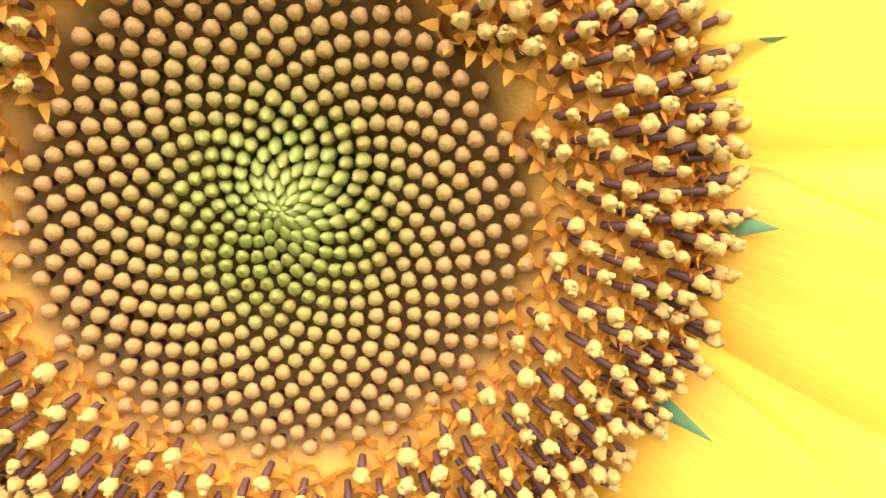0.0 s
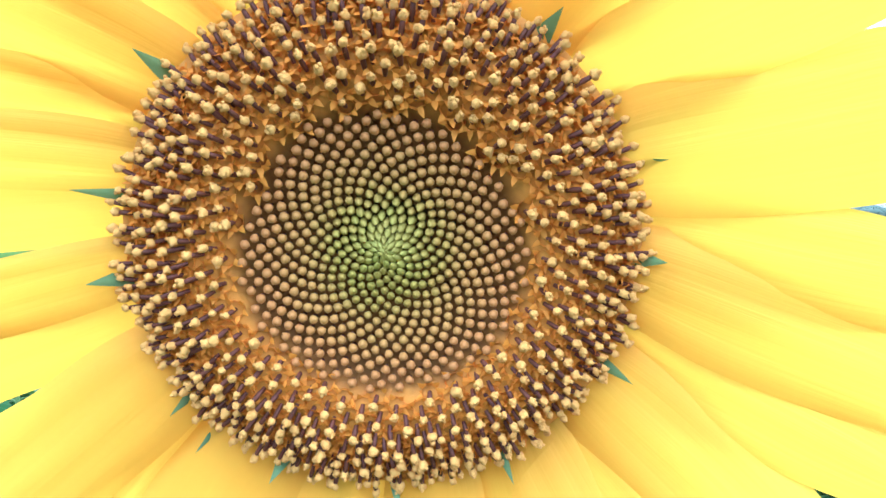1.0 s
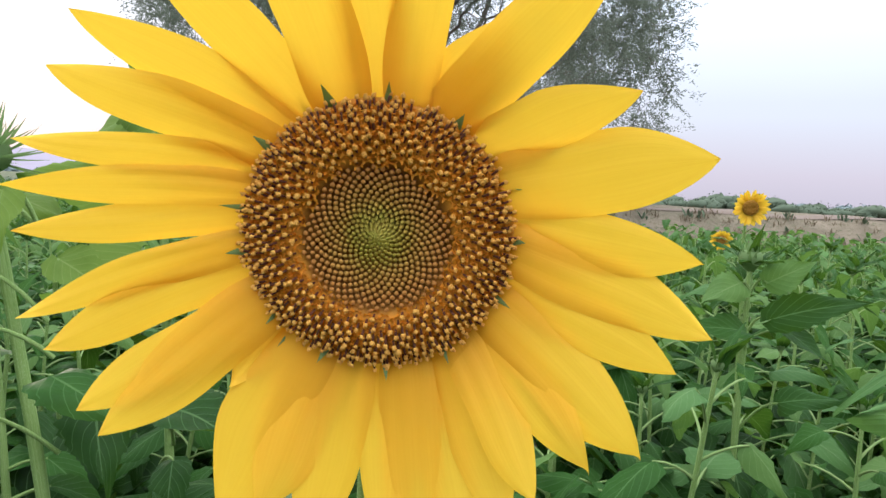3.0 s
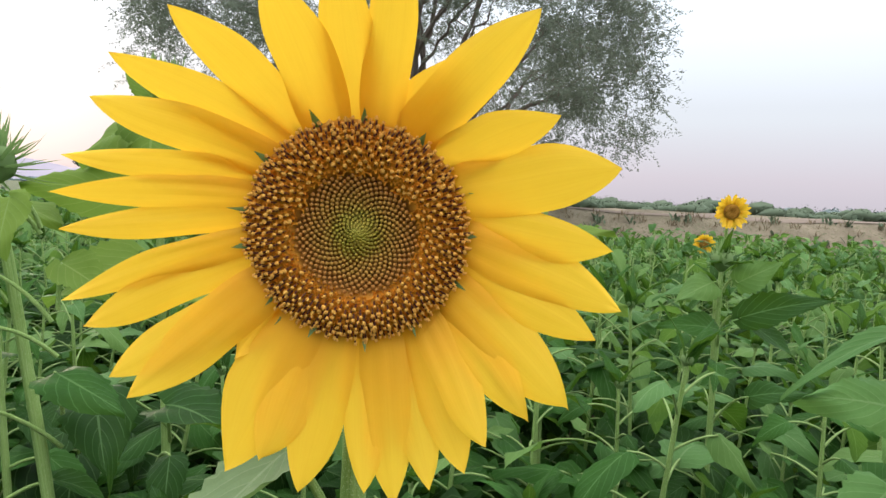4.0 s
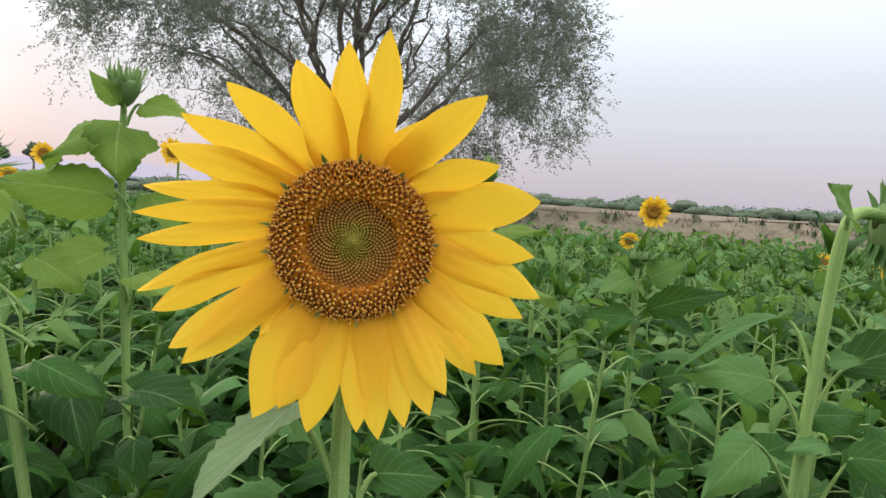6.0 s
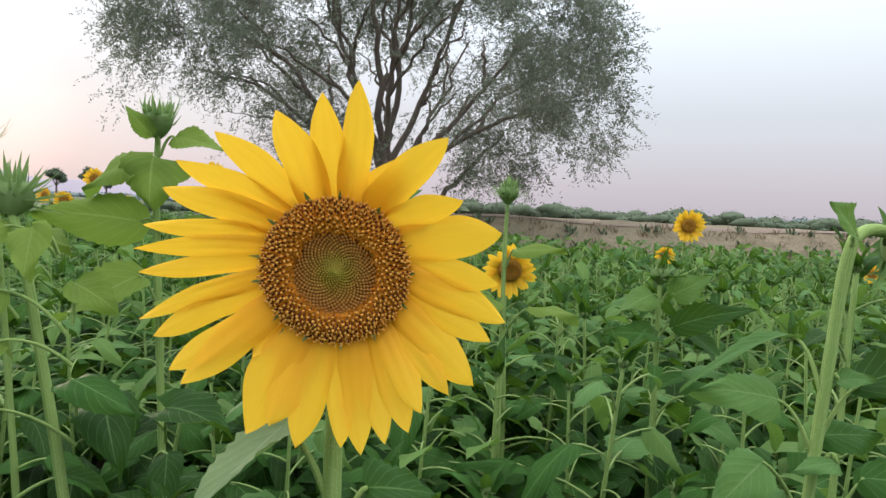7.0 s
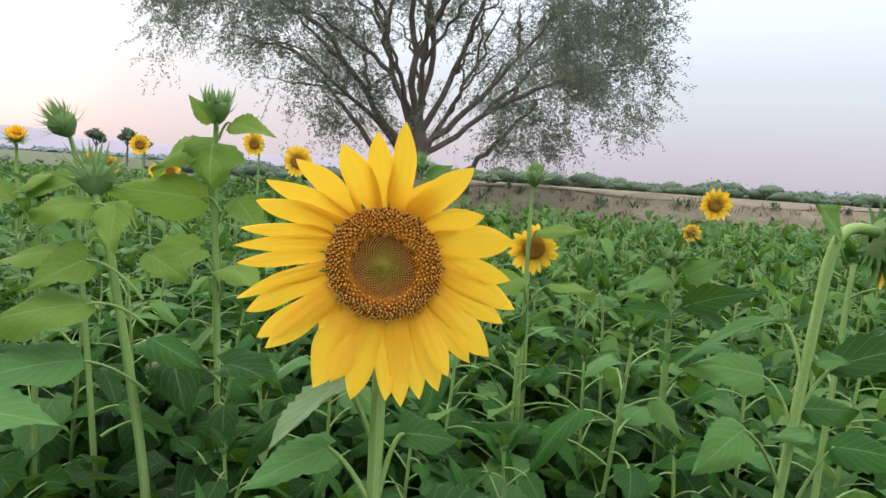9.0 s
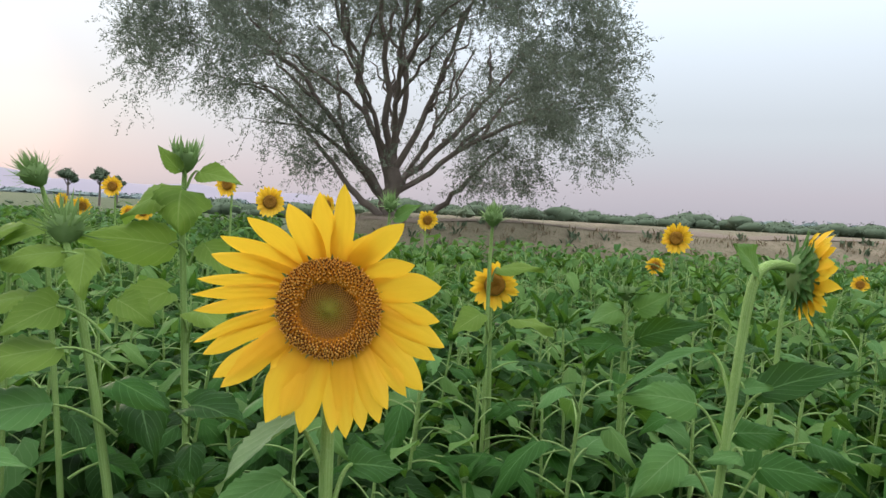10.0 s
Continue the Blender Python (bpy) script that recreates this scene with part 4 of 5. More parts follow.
    for i, (attach, base, tip, w, up, mat) in enumerate([
            ((0.754, 0.45, 1.335), (0.750, 0.435, 1.350), (0.690, 0.41, 1.398), 0.090, (0.3, -0.9, 0.4), M_FIELD_LIT),
            ((0.722, 0.45, 0.98), (0.660, 0.46, 1.079), (0.520, 0.44, 1.100), 0.088, (0.05, -0.75, 0.7), M_PALE),
            ((0.722, 0.45, 1.10), (0.700, 0.50, 1.176), (0.522, 0.46, 1.098), 0.036, (-0.1, -0.15, 1.0), M_PALE),
            ((0.716, 0.45, 0.86), (0.610, 0.40, 0.997), (0.518, 0.37, 0.925), 0.088, (-0.2, -0.8, 0.6), M_PALE),
            ((0.729, 0.44, 0.975), (0.745, 0.425, 0.990), (0.668, 0.42, 0.980), 0.050, (0, -0.5, 0.9), M_PALE),
            ((0.722, 0.45, 1.00), (0.785, 0.45, 1.110), (0.960, 0.44, 1.170), 0.085, (0.1, -0.35, 0.9), M_LEAF),
            ((0.722, 0.46, 0.95), (0.766, 0.50, 1.010), (0.885, 0.52, 1.000), 0.085, (0.1, -0.6, 0.8), M_LEAF),
            ((0.716, 0.44, 0.78), (0.770, 0.40, 0.978), (0.900, 0.37, 0.965), 0.085, (0, -0.45, 0.9), M_LEAF),
            ((0.730, 0.45, 1.10), (0.745, 0.44, 1.118), (0.795, 0.43, 1.128), 0.045, (0, -0.6, 0.8), M_PALE),
            ((0.715, 0.45, 0.62), (0.60, 0.50, 0.72), (0.45, 0.56, 0.72), 0.14, (0, -0.2, 1), M_LEAF)]):
        local_leaf(root, attach, base, tip, w * 0.95, up, 60 + i + (i > 0), 0.55 if i == 2 else 0.22, 0.75 if i == 2 else 0.25, mat)
    # green ball bud on a slim stem, a bloom just behind it
    p = bud_plant((0.335, 1.45), (0.318, 1.45, 1.432), (0.02, -0.15, 1), 0.034, 71, "slim sunflower plant with a round green bud", 4, 0.19, 0.009, 0.35, 0.85, 0.95)
    local_leaf(p, (0.325, 1.45, 1.20), (0.345, 1.40, 1.250), (0.480, 1.33, 1.262), 0.080, (0.1, -0.75, 0.7), 72, 0.12)
    local_leaf(p, (0.328, 1.45, 1.00), (0.29, 1.40, 1.09), (0.20, 1.34, 1.03), 0.10, (0, -0.5, 0.9), 73)
    local_leaf(p, (0.328, 1.45, 0.98), (0.40, 1.38, 1.08), (0.52, 1.30, 1.07), 0.10, (0, -0.3, 1), 74)
    flower_plant((0.36, 1.62), (0.345, 1.53, 1.178), (0.05, -1, -0.15), 0.092, 75, "small sunflower in bloom behind a budding plant", 0.05, 7, 0.16)
    # budding plant that stands in front of the tree's foot
    p = bud_plant((-0.16, 3.04), (-0.165, 3.0, 1.468), (0.1, -0.3, 1), 0.044, 77, "budding sunflower plant with pale shoots at its tip", 7, 0.17, 0.010, 0.35, 1.25, 1.3)
    local_leaf(p, (-0.165, 3.0, 1.35), (-0.125, 2.98, 1.385), (0.010, 2.94, 1.480), 0.11, (-0.2, -0.9, 0.4), 78, 0.1, 0.2, M_FIELD_LIT)
    # plant with several small shoots
    p = leafy_plant(81, 1.185, 1.45, 9, 0.16, 0.030, 44)
    p.location = (0.775, 1.32, 0)
    tagged(p, "bushy sunflower plant with a tuft of young shoots at its tip")
    local_leaf(p, (0.775, 1.32, 1.12), (0.80, 1.29, 1.15), (0.885, 1.25, 1.215), 0.085, (0.2, -0.9, 0.4), 85, 0.2, 0.2, M_FIELD_LIT)
    local_leaf(p, (0.775, 1.32, 1.02), (0.81, 1.28, 1.06), (1.00, 1.22, 1.135), 0.090, (0.1, -0.8, 0.6), 86, 0.3, 0.2, M_LEAF)
    local_leaf(p, (0.775, 1.32, 1.08), (0.735, 1.28, 1.15), (0.635, 1.25, 1.105), 0.090, (0, -0.8, 0.6), 87, 0.3, 0.2, M_FIELD_LIT)
    local_leaf(p, (0.775, 1.32, 0.94), (0.75, 1.26, 1.03), (0.585, 1.22, 1.035), 0.080, (0, -0.5, 0.9), 88, 0.25, 0.3, M_LEAF)
    local_leaf(p, (0.775, 1.32, 0.76), (0.82, 1.22, 0.87), (0.94, 1.16, 0.90), 0.080, (0, -0.5, 0.9), 89, 0.3, 0.4, M_LEAF)
    p = leafy_plant(82, 1.12, 1.3, 10, 0.15)
    p.location = (0.83, 1.43, 0)
    # tall leafy stems at either side
    p = leafy_plant(92, 1.27, 1.35, 9, 0.16)
    p.location = (0.982, 0.80, 0)
    p = leafy_plant(93, 1.27, 1.4, 7, 0.17)
    p.location = (-1.085, 1.0, 0)
    local_leaf(p, (-1.085, 1.0, 1.22), (-1.09, 0.97, 1.30), (-0.985, 0.93, 1.335), 0.10, (0, -0.7, 0.7), 94, 0.2)
    local_leaf(p, (-1.085, 1.0, 1.18), (-1.12, 0.97, 1.27), (-1.24, 0.93, 1.30), 0.10, (0, -0.7, 0.7), 95, 0.2)
    # broad pale leaf at the edge of the path
    p = leafy_plant(83, 0.92)
    p.location = (-0.80, 0.22, 0)
    local_leaf(p, (-0.79, 0.22, 0.80), (-0.70, 0.25, 0.985), (-0.525, 0.27, 0.965), 0.10, (0.05, -0.5, 0.9), 84, 0.1, 0.2, M_PALE)
    # blooms farther off: foot, head, reach
    blooms = [(1.79, 3.68, 1.347, 0.112), (1.80, 4.1, 1.12, 0.075), (-4.68, 7.4, 1.329, 0.11), (-3.89, 6.43, 1.289, 0.115), (-3.17, 5.67, 1.518, 0.11), (-3.02, 6.03, 1.273, 0.115),
              (-3.3, 6.3, 1.25, 0.09), (-1.69, 4.67, 1.573, 0.11), (-1.054, 3.67, 1.442, 0.112), (-1.017, 5.67, 1.456, 0.11), (0.007, 5.67, 1.354, 0.11), (4.12, 5.2, 0.98, 0.09)]
    for i, (x, y, z, r) in enumerate(blooms):
        rs = np.random.RandomState(900 + i)
        flower_plant((x + rs.uniform(-0.05, 0.05), y + 0.12), (x, y, z), (rs.uniform(-0.35, 0.35), -1, rs.uniform(-0.25, 0.1)), r, 910 + i, "sunflower in bloom standing above the leafy field", 0.05, 8, 0.16)
    flower_plant((-2.19, 2.6), (-2.19, 2.5, 1.46), (0.3, -0.5, 0.8), 0.075, 950, "half-open yellow sunflower head on a tall stem", 0.04, 8, 0.17, True)


tall_plants()


# ---- the leafy field ----
def plant_field():
    rs = np.random.RandomState(77)
    kinds = [leafy_plant(300 + i, h) for i, h in enumerate((0.76, 0.86, 0.93, 0.98, 1.03, 1.08))]
    taken = [(0, 0.06), (-0.54, 1.02), (-0.63, 0.70), (-0.87, 1.0), (0.71, 0.45), (0.335, 1.45), (0.36, 1.62), (0.775, 1.32), (0.83, 1.43), (-0.16, 3.04), (-0.8, 0.22), (0.982, 0.80), (-1.085, 1.0)]
    spots = []
    for _ in range(6000):
        x, y = rs.uniform(-3.2, 4.0), rs.uniform(0.38, 4.6)
        if abs(x - 0.1) > 0.45 + 0.80 * (y + 0.8) or any((x - a) ** 2 + (y - b) ** 2 < (0.23 if y < 2 else 0.27) ** 2 for a, b in taken + spots):
            continue
        spots.append((x, y))
        if len(spots) >= 215:
            break
    first = set()
    for x, y in sorted(spots, key=lambda s: s[1]):
        want = (0.74 if y < 0.9 else 0.93 if y < 2 else 1.0) + rs.uniform(-0.08, 0.06)
        k = int(np.argmin([abs(want - h) + rs.uniform(0, 0.05) for h in (0.76, 0.86, 0.93, 0.98, 1.03, 1.08)]))
        m = pose(x, y, float(land(x, y)), rs.uniform(-4, 4), rs.uniform(-4, 4), rs.uniform(0, 360)) @ Matrix.Scale(rs.uniform(0.93, 1.05), 4)
        if k in first:
            copy_thing(kinds[k], m)
        else:
            kinds[k].matrix_basis = m
            first.add(k)
    for k in range(6):
        if k not in first:
            kinds[k].matrix_basis = pose(-1.5 - 0.4 * k, 0.3, 0)
    # the rest of the field, as far as the bank and on either side
    g, stems = Geo(), Geo()
    leaves = [leaf_sheet(1.0, rs.uniform(0.48, 0.80), rs.uniform(0.1, 0.6), rs.uniform(-0.05, 0.5), 1200 + i, 8, 5) for i in range(10)]
    coarse = [leaf_sheet(1.0, rs.uniform(0.48, 0.80), rs.uniform(0.1, 0.6), rs.uniform(-0.05, 0.5), 1300 + i, 6, 3) for i in range(10)]
    for _ in range(6400):
        x, y = rs.uniform(-11, 17), rs.uniform(-3.5, 11)
        inside = abs(x - 0.1) <= 0.45 + 0.80 * (y + 0.8) and -3.2 < x < 4.0 and 0.38 < y < 4.6
        path = abs(x - 0.1) < 0.42 and -1.5 < y < 0.20
        front = 0.05 < y < 0.4 and abs(x) < 0.25
        edge = 9.9 + 0.05 * x if x > -1 else 7.2 + 0.9 * min(0, x + 4) * 0.3 + 2.6 * float(ease(-4, -1, x))
        if inside or path or front or y > edge + rs.uniform(-0.5, 0.3) or (x < -8 and rs.rand() < 0.4) or (abs(x - 0.1) > 1.6 + 0.8 * (y + 0.8) and rs.rand() < 0.45):
            continue
        h = rs.uniform(0.80, 1.04) * (1.0 + 0.22 * float(ease(4.0, 8.5, y))) * (0.90 if y < 0.5 else 1)
        z0 = float(land(x, y))
        lx, ly = rs.uniform(-0.06, 0.06, 2)
        near = y < 7
        if near:
            add_tube(stems, [(x, y, z0 + 0.3), (x + lx * 0.8, y + ly * 0.8, z0 + h * 0.88)], [0.0065, 0.004], 5)
        a0 = rs.uniform(0, 6.28)
        for i in range(9 if near else 7):
            t = i / 8
            a = a0 + i * GOLDEN
            s = 0.17 * (1.05 - 0.45 * t * t) * rs.uniform(0.8, 1.2)
            c, sn = math.cos(a), math.sin(a)
            out = s * rs.uniform(0.35, 0.75)
            bz = z0 + h * (0.42 + 0.56 * t) + rs.uniform(0, 0.05)
            v, f, uv = (leaves if y < 6.5 and abs(x - 0.1) < 1.0 + 0.8 * (y + 0.8) else coarse)[rs.randint(10)]
            p = rs.uniform(-0.30, 0.85)
            m = Matrix.Translation((x + lx + c * out, y + ly + sn * out, bz)) @ Matrix.Rotation(a, 4, "Z") @ Matrix.Rotation(p, 4, "Y") @ Matrix.Rotation(rs.uniform(-0.5, 0.5), 4, "X") @ Matrix.Scale(s, 4)
            q = rs.rand()
            # paler greens higher up: light on top of the canopy, put into the colour
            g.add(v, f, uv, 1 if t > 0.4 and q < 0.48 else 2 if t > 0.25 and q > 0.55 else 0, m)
            if near and i > 1:
                add_tube(stems, [(x + lx * t, y + ly * t, bz - 0.11), (x + lx + c * out * 0.6, y + ly + sn * out * 0.6, bz - 0.03), (x + lx + c * out, y + ly + sn * out, bz)], [0.0045, 0.0038, 0.003], 4)
    # the crop runs on past the end of the bank
    for _ in range(3000):
        x, y = rs.uniform(-17, -1.2), rs.uniform(6.5, 22)
        if land(x, y) > 0.22:
            continue
        z0, a0 = float(land(x, y)), rs.uniform(0, 6.28)
        h = rs.uniform(0.75, 1.05)
        for i in range(6):
            a = a0 + i * GOLDEN
            s = 0.17 * rs.uniform(0.8, 1.3)
            v, f, uv = coarse[rs.randint(10)]
            out = s * rs.uniform(0.3, 0.7)
            m = Matrix.Translation((x + math.cos(a) * out, y + math.sin(a) * out, z0 + h * (0.55 + 0.075 * i))) @ Matrix.Rotation(a, 4, "Z") @ Matrix.Rotation(rs.uniform(-0.3, 0.8), 4, "Y") @ Matrix.Rotation(rs.uniform(-0.5, 0.5), 4, "X") @ Matrix.Scale(s, 4)
            g.add(v, f, uv, rs.randint(3), m)
    # lower leaves under the near plants, added to deepen the shade in the gaps
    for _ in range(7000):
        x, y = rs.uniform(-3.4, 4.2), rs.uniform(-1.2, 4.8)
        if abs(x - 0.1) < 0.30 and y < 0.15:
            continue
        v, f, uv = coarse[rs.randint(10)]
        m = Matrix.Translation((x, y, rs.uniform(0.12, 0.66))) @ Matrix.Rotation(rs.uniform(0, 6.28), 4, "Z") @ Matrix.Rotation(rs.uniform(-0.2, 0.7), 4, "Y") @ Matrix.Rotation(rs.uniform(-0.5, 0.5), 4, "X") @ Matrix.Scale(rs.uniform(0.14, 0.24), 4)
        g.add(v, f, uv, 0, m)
    crop = new("sunflower_crop", g.mesh("sunflower_crop", M_LEAF, M_FIELD_LIT, M_PALE))
    tagged(crop, "dense green sunflower crop stretching over the field", "crop", kind="stuff")
    st = new("sunflower_crop_stems", stems.mesh("sunflower_crop_stems", M_CROP_STEM))
    tagged(st, "pale green stems of the sunflower crop", "crop", kind="stuff")


plant_field()


# ---- the big tree on the bank ----
def big_tree():
    rs = np.random.RandomState(12)
    Y = 14.0
    foot = np.array([-1.08, Y, float(land(-1.08, Y))])
    wood, nodes = Geo(), []

    def limb(a, b, sag, r0, r1, n=12, keep=0.2):
        pts = curve_points(a, b, sag, n)
        pts[1:-1] += rs.normal(0, 0.045, (n - 2, 3)) * np.array([1, 1, 0.6])
        rad = np.linspace(r0, r1, n)
        add_tube(wood, pts, rad, 9 if r0 > 0.06 else 6)
        for i in range(int(n * keep), n):
            nodes.append((pts[i], rad[i]))
        return pts

    # trunk, then limbs: start height on the trunk, end x, end z, end depth, bow, radius
    limb(foot - np.array([0, 0, 0.15]), foot + np.array([0.0, 0, 1.35]), (0.03, 0, 0), 0.22, 0.16, 8, 2)
    for z0, x1, z1, dy, bow, r in [(0.25, -4.3, 5.5, -0.6, 0.25, 0.13), (0.6, -2.9, 7.0, 1.0, 0.10, 0.14), (0.9, -1.5, 7.6, -1.0, 0.05, 0.14), (1.1, -0.4, 7.6, 0.7, -0.1, 0.13),
                                   (0.7, 0.9, 6.9, -0.5, -0.20, 0.13), (0.5, 2.3, 5.9, 0.9, -0.25, 0.13), (0.25, 3.3, 3.9, -0.7, 0.45, 0.11), (0.3, 0.8, 5.7, 2.0, -0.2, 0.10),
                                   (0.9, -2.2, 6.2, -2.3, 0.0, 0.10), (1.0, -0.6, 6.4, -3.0, 0.0, 0.10), (0.9, -1.2, 6.6, 3.2, 0.0, 0.10), (0.2, -5.6, 4.5, 1.2, 0.6, 0.09)]:
        a = foot + np.array([0, 0, z0])
        line = limb(a, (x1, Y + dy, z1), (0.0, 0, bow), r * 0.68, 0.022, 16, 0.35)
        for k in (5, 7, 10):                                 # forks
            way = line[k] - line[k - 2]
            way = way / np.linalg.norm(way) + rs.normal(0, 0.42, 3) * np.array([1, 1, 0.5])
            limb(line[k], line[k] + way * rs.uniform(1.2, 2.2), (0, 0, 0.12), r * 0.42, 0.016, 10, 0.2)
    # two leaning side trunks from the ground
    limb((-1.25, Y - 0.2, float(land(-1.25, Y)) - 0.1), (-3.1, Y - 0.4, 3.3), (0.15, 0, -0.25), 0.10, 0.03, 12, 0.5)
    limb((-0.25, Y + 0.3, float(land(-0.25, Y)) - 0.1), (1.6, Y, 3.2), (-0.05, 0, -0.1), 0.08, 0.03, 12, 0.5)

    # places that the twigs reach for, in an umbrella-shaped crown
    goals = []
    while len(goals) < 3700:
        x, y, z = rs.uniform(-7.2, 4.7), rs.uniform(Y - 3.8, Y + 3.8), rs.uniform(1.9, 9.2)
        cx = (x + 1.35) / 5.75
        cy = (y - Y) / 4.0
        q = cx * cx + cy * cy
        if q > 1:
            continue
        top = 4.4 + 4.6 * math.sqrt(1 - q)
        low = (3.7 if x < -4.4 else 3.3 if x < -2.6 else 4.9 if x < 0.7 else 3.0) + (0.5 * abs(cy)) + 0.5 * math.sin(2.1 * x + y) - (1.0 if x > 1.2 and rs.rand() < 0.35 else 0)
        if z > top or (z < low and rs.rand() > (0.015 if x < -3 else 0.09)) or z < 2.0:
            continue
        depth = (top - z) / max(0.5, top - low)
        clump = noise.noise(Vector((x * 0.75, y * 0.6, z * 0.9))) + 0.35 * noise.noise(Vector((x * 1.9, y * 1.3, z * 2.3)))
        if clump < (0.12 if z < 4.8 else -0.02 if z < 5.8 and x > -3.6 else -0.16 if x < 0.5 else -0.07):
            continue
        if q < 0.42 and z < 5.9 and rs.rand() < 0.82 or (0.45 < depth < 0.9 and q < 0.30 and rs.rand() < 0.5):
            continue                                         # the open middle, where the limbs stand bare
        goals.append((x, y, z))
    # low feathery boughs beside the trunk
    for x0, x1, z0, z1, n in ((-3.7, -1.7, 2.3, 3.7, 130), (0.2, 2.3, 1.95, 3.3, 110)):
        while n:
            x, y, z = rs.uniform(x0, x1), rs.uniform(Y - 1.0, Y + 0.8), rs.uniform(z0, z1)
            if noise.noise(Vector((x * 1.6, y, z * 1.8))) > -0.05:
                goals.append((x, y, z))
                n -= 1
    goals = np.array(goals)
    P = np.array([p for p, _ in nodes])
    order = np.argsort([np.min(np.linalg.norm(P - q, axis=1)) for q in goals])
    R = np.array([r for _, r in nodes])
    quads = []
    for gi in order:
        q = goals[gi]
        d = np.linalg.norm(P - q, axis=1) + np.maximum(0, P[:, 2] - q[2]) * 0.5
        j = int(np.argmin(d))
        a = P[j]
        ln = np.linalg.norm(q - a)
        if ln > 2.6:
            continue
        r0 = min(R[j] * 0.8, 0.008 + 0.012 * ln)
        pts = curve_points(a, q, (0, 0, 0.10 * ln), 6)
        pts[1:-1] += rs.normal(0, 0.03 * ln + 0.005, (4, 3))
        add_tube(wood, pts, np.linspace(r0, 0.005, 6), 4)
        P = np.concatenate([P, pts[2:]])
        R = np.concatenate([R, np.linspace(r0, 0.005, 6)[2:]])
        out = (q - a) / (ln + 1e-6)
        for k in range(4):                                   # hanging sprays of small leaflets
            s0 = pts[2 + k % 4] + rs.normal(0, 0.05, 3)
            way = out * 0.6 + rs.normal(0, 0.55, 3) + np.array([0, 0, -0.35])
            way /= np.linalg.norm(way)
            span = rs.uniform(0.25, 0.80)
            t = rs.uniform(0.05, 1, 20)
            c = s0 + way * (t * span)[:, None] + np.array([0, 0, -0.22]) * (t ** 2 * span)[:, None] + rs.normal(0, 0.028, (20, 3))
            ax = way * 0.9 + rs.normal(0, 0.6, (20, 3))
            ax /= np.linalg.norm(ax, axis=1)[:, None]
            bx = np.cross(ax, rs.normal(0, 1, (20, 3)))
            bx /= np.linalg.norm(bx, axis=1)[:, None]
            l, w = rs.uniform(0.026, 0.054, (20, 1)), rs.uniform(0.0075, 0.0135, (20, 1))
            quads.append(np.stack([c - ax * l, c + bx * w, c + ax * l, c - bx * w], 1))
    root = new("tree")
    root.location = foot
    inv = Matrix.Translation(-Vector(foot))
    part("trunk", wood.mesh("trunk", M_BARK), root, "dark many-limbed trunk with thin twigs", inv)
    q = np.concatenate(quads).reshape(-1, 3)
    g = Geo()
    g.add(q, np.arange(len(q)).reshape(-1, 4))
    part("crown", g.mesh("crown", M_TREE_LEAF, smooth=False), root, "wide feathery crown of small drooping leaves", inv)
    tagged(root, "wide spreading tree with feathery foliage on the earth bank", "tree")


big_tree()


# ---- distance: scrub, small trees ----
def leafy_blob(g, core, c, r, h, rs, cards, size):
    """A shrub: a lumpy core in a coat of small leaves."""
    a = np.linspace(0, 2 * np.pi, 9, endpoint=False)
    t = np.linspace(0.15, 3.0, 6)
    k = 0.8 * (1 + rs.uniform(-0.25, 0.25, (6, 9)))
    v = np.stack([r * k * np.sin(t)[:, None] * np.cos(a), r * k * np.sin(t)[:, None] * np.sin(a), h * 0.5 * (1 - k * np.cos(t)[:, None] * 1.0)], -1).reshape(-1, 3) + c
    core.add(v, grid_faces(6, 9, True))
    d = rs.normal(0, 1, (cards, 3))
    d /= np.linalg.norm(d, axis=1)[:, None]
    p = np.asarray(c) + np.array([0, 0, h * 0.5]) + d * np.array([r, r, h * 0.55]) * rs.uniform(0.75, 1.08, (cards, 1))
    ax = rs.normal(0, 1, (cards, 3))
    ax /= np.linalg.norm(ax, axis=1)[:, None]
    bx = np.cross(ax, d)
    bx /= np.linalg.norm(bx, axis=1)[:, None] + 1e-9
    s = rs.uniform(0.5, 1.2, (cards, 1)) * size
    q = np.stack([p - ax * s, p + bx * s * 0.6, p + ax * s, p - bx * s * 0.6], 1).reshape(-1, 3)
    g.add(q, np.arange(len(q)).reshape(-1, 4))


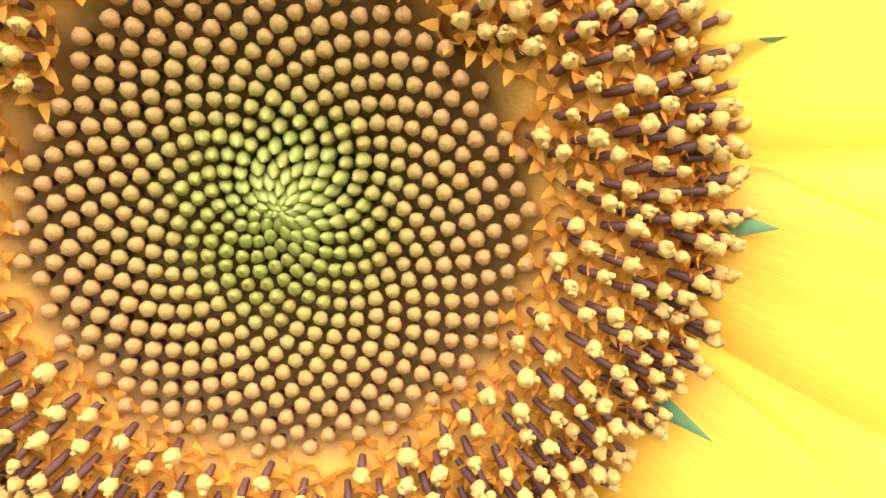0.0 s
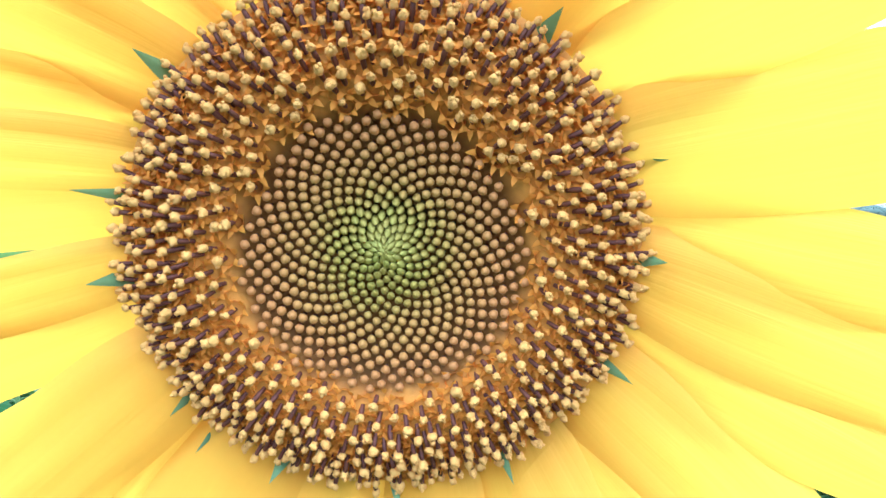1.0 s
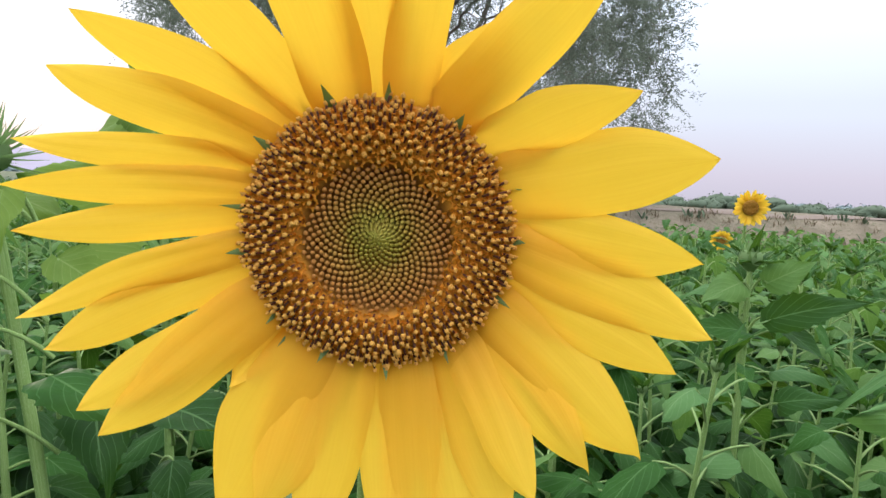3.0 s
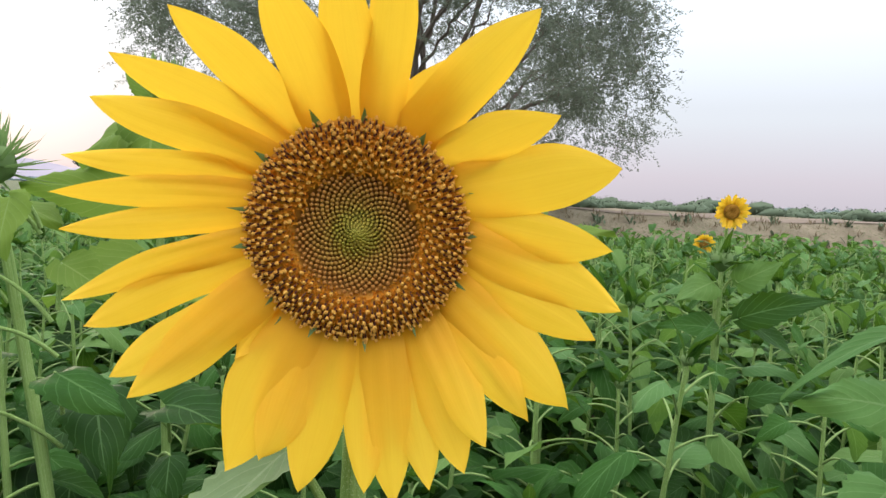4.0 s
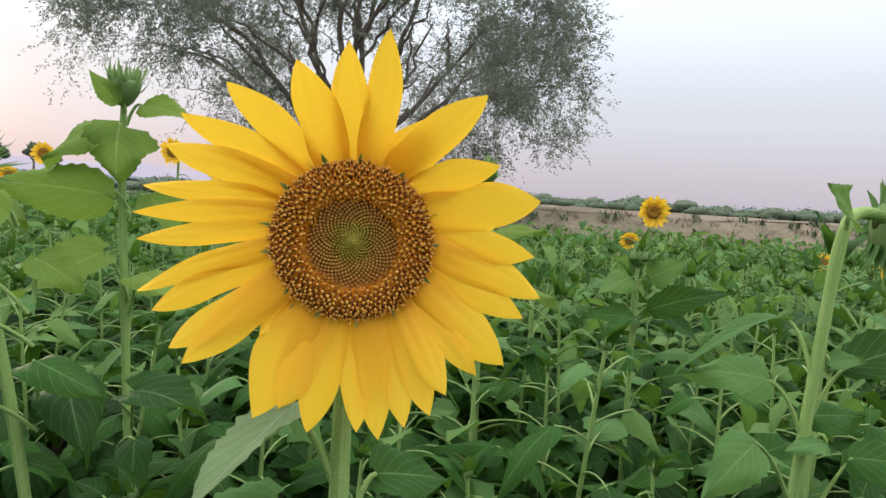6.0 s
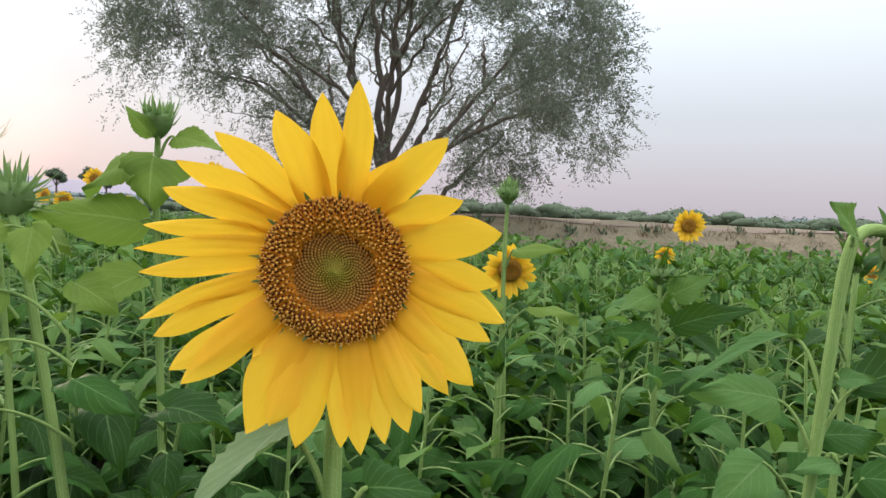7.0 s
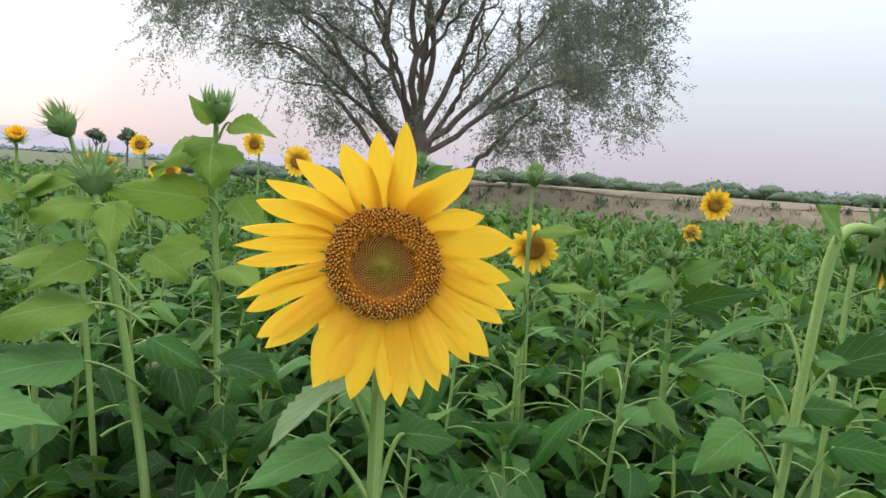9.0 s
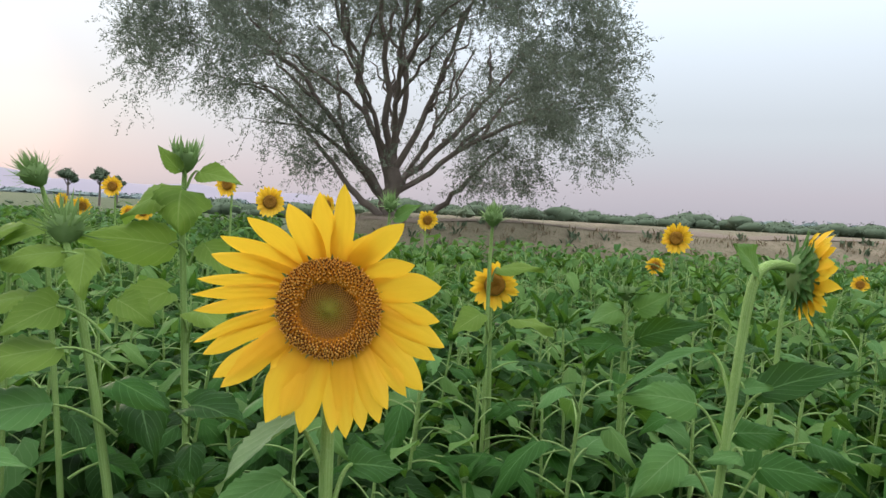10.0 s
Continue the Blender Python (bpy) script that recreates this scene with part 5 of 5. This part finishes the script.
def scrub():
    rs = np.random.RandomState(33)
    g = Geo()
    for _ in range(620):
        x = rs.uniform(-30, 140)
        y = rs.uniform(70, 100) + 0.15 * x
        r = rs.uniform(0.7, 2.3)
        leafy_blob(g, g, np.array([x, y, float(land(x, y)) - 0.3]), r, r * rs.uniform(0.55, 1.0) + 0.35, rs, 90, 0.15)
    tagged(new("scrub", g.mesh("scrub", M_SCRUB)), "line of low green thorn scrub beyond the bank", "shrubs", kind="stuff")
    g = Geo()
    for _ in range(300):
        x, y = rs.uniform(-500, 700), rs.uniform(330, 420)
        r = rs.uniform(4, 10)
        leafy_blob(g, g, np.array([x, y, -1.0]), r, rs.uniform(4, 9) * (0.5 + 0.7 * float(ease(40, 260, x))), rs, 40, 1.0)
    tagged(new("far_woods", g.mesh("far_woods", M_FAR, smooth=False)), "faint woods on the horizon, tinted blue-grey for haze", "woods", kind="stuff")
    g = Geo()
    for _ in range(260):
        x, y = rs.uniform(-60, 2), rs.uniform(14, 80)
        if abs(x) < 3 and y < 20:
            continue
        r = rs.uniform(0.12, 0.45)
        leafy_blob(g, g, np.array([x, y, float(land(x, y)) - 0.05]), r, r * 1.2, rs, 30, 0.08)
    tagged(new("tufts", g.mesh("tufts", M_SHRUB, smooth=False)), "scattered low bushes on the dry plain", "shrubs", kind="stuff")


def bank_grass():
    """Dry tufts and weeds over the slope of the bank."""
    rs = np.random.RandomState(91)
    g, w = Geo(), Geo()
    for _ in range(1100):
        x = rs.uniform(-9, 24)
        y = rs.uniform(9.9, 12.45) + 0.05 * x
        z = float(land(x, y))
        weed = rs.rand() < 0.30
        n = 9
        a = rs.uniform(0, 6.28, n)
        hgt = rs.uniform(0.06, 0.20, n) * (0.7 if y > 12.6 + 0.05 * x else 1.0)
        p0 = np.array([x, y, z - 0.02]) + rs.normal(0, 0.05, (n, 3)) * np.array([1, 1, 0])
        out = np.stack([np.cos(a), np.sin(a), 0 * a], -1)
        side = np.stack([-np.sin(a), np.cos(a), 0 * a], -1) * (0.030 if weed else 0.010)
        tip = p0 + out * hgt[:, None] * rs.uniform(0.2, 0.9, (n, 1)) + np.array([0, 0, 1.0]) * hgt[:, None]
        mid = (p0 + tip) / 2 + np.array([0, 0, 1.0]) * hgt[:, None] * 0.15
        q = np.stack([p0, mid - side, tip, mid + side], 1).reshape(-1, 3)
        (w if weed else g).add(q, np.arange(len(q)).reshape(-1, 4))
    tagged(new("dry_grass", g.mesh("dry_grass", M_STRAW, smooth=False)), "dry straw-coloured grass on the earth bank", "grass", kind="stuff")
    tagged(new("weeds", w.mesh("weeds", M_SHRUB, smooth=False)), "low green weeds on the earth bank", "weeds", kind="stuff")


def small_tree(x, y, height, crown, seed):
    rs = np.random.RandomState(seed)
    root = new("tree")
    z0 = float(land(x, y))
    root.location = (x, y, z0)
    w, g = Geo(), Geo()
    add_tube(w, [(0, 0, -0.1), (0.05, 0, height * 0.4), (0.0, 0.05, height * 0.75)], [0.16, 0.12, 0.07], 7)
    for i in range(5):
        a = i * 1.3 + rs.uniform(0, 0.5)
        e = np.array([math.cos(a) * crown * 0.6, math.sin(a) * crown * 0.6, height * rs.uniform(0.62, 0.80)])
        add_tube(w, curve_points((0, 0, height * 0.5), e, n=5), np.linspace(0.07, 0.03, 5), 5)
        leafy_blob(g, g, e - np.array([0, 0, 0.3]), crown * rs.uniform(0.35, 0.55), crown * rs.uniform(0.5, 0.8), rs, 130, 0.14)
    leafy_blob(g, g, np.array([0, 0, height * 0.66]), crown * 0.62, crown * 1.15, rs, 200, 0.14)
    part("trunk", w.mesh("trunk", M_BARK), root)
    part("crown", g.mesh("crown", M_SCRUB, smooth=False), root)
    tagged(root, "small dark tree standing alone on the plain", "tree", "small trees on the plain")


scrub()
bank_grass()
for i, (x, y, h, c) in enumerate([(-46.7, 80, 4.6, 1.25), (-42.7, 80, 5.2, 1.2), (-40.8, 80.5, 4.2, 1.0), (-64.5, 82, 2.4, 1.3), (-67, 84, 2.2, 1.6)]):
    small_tree(x, y, h, c, 60 + i)
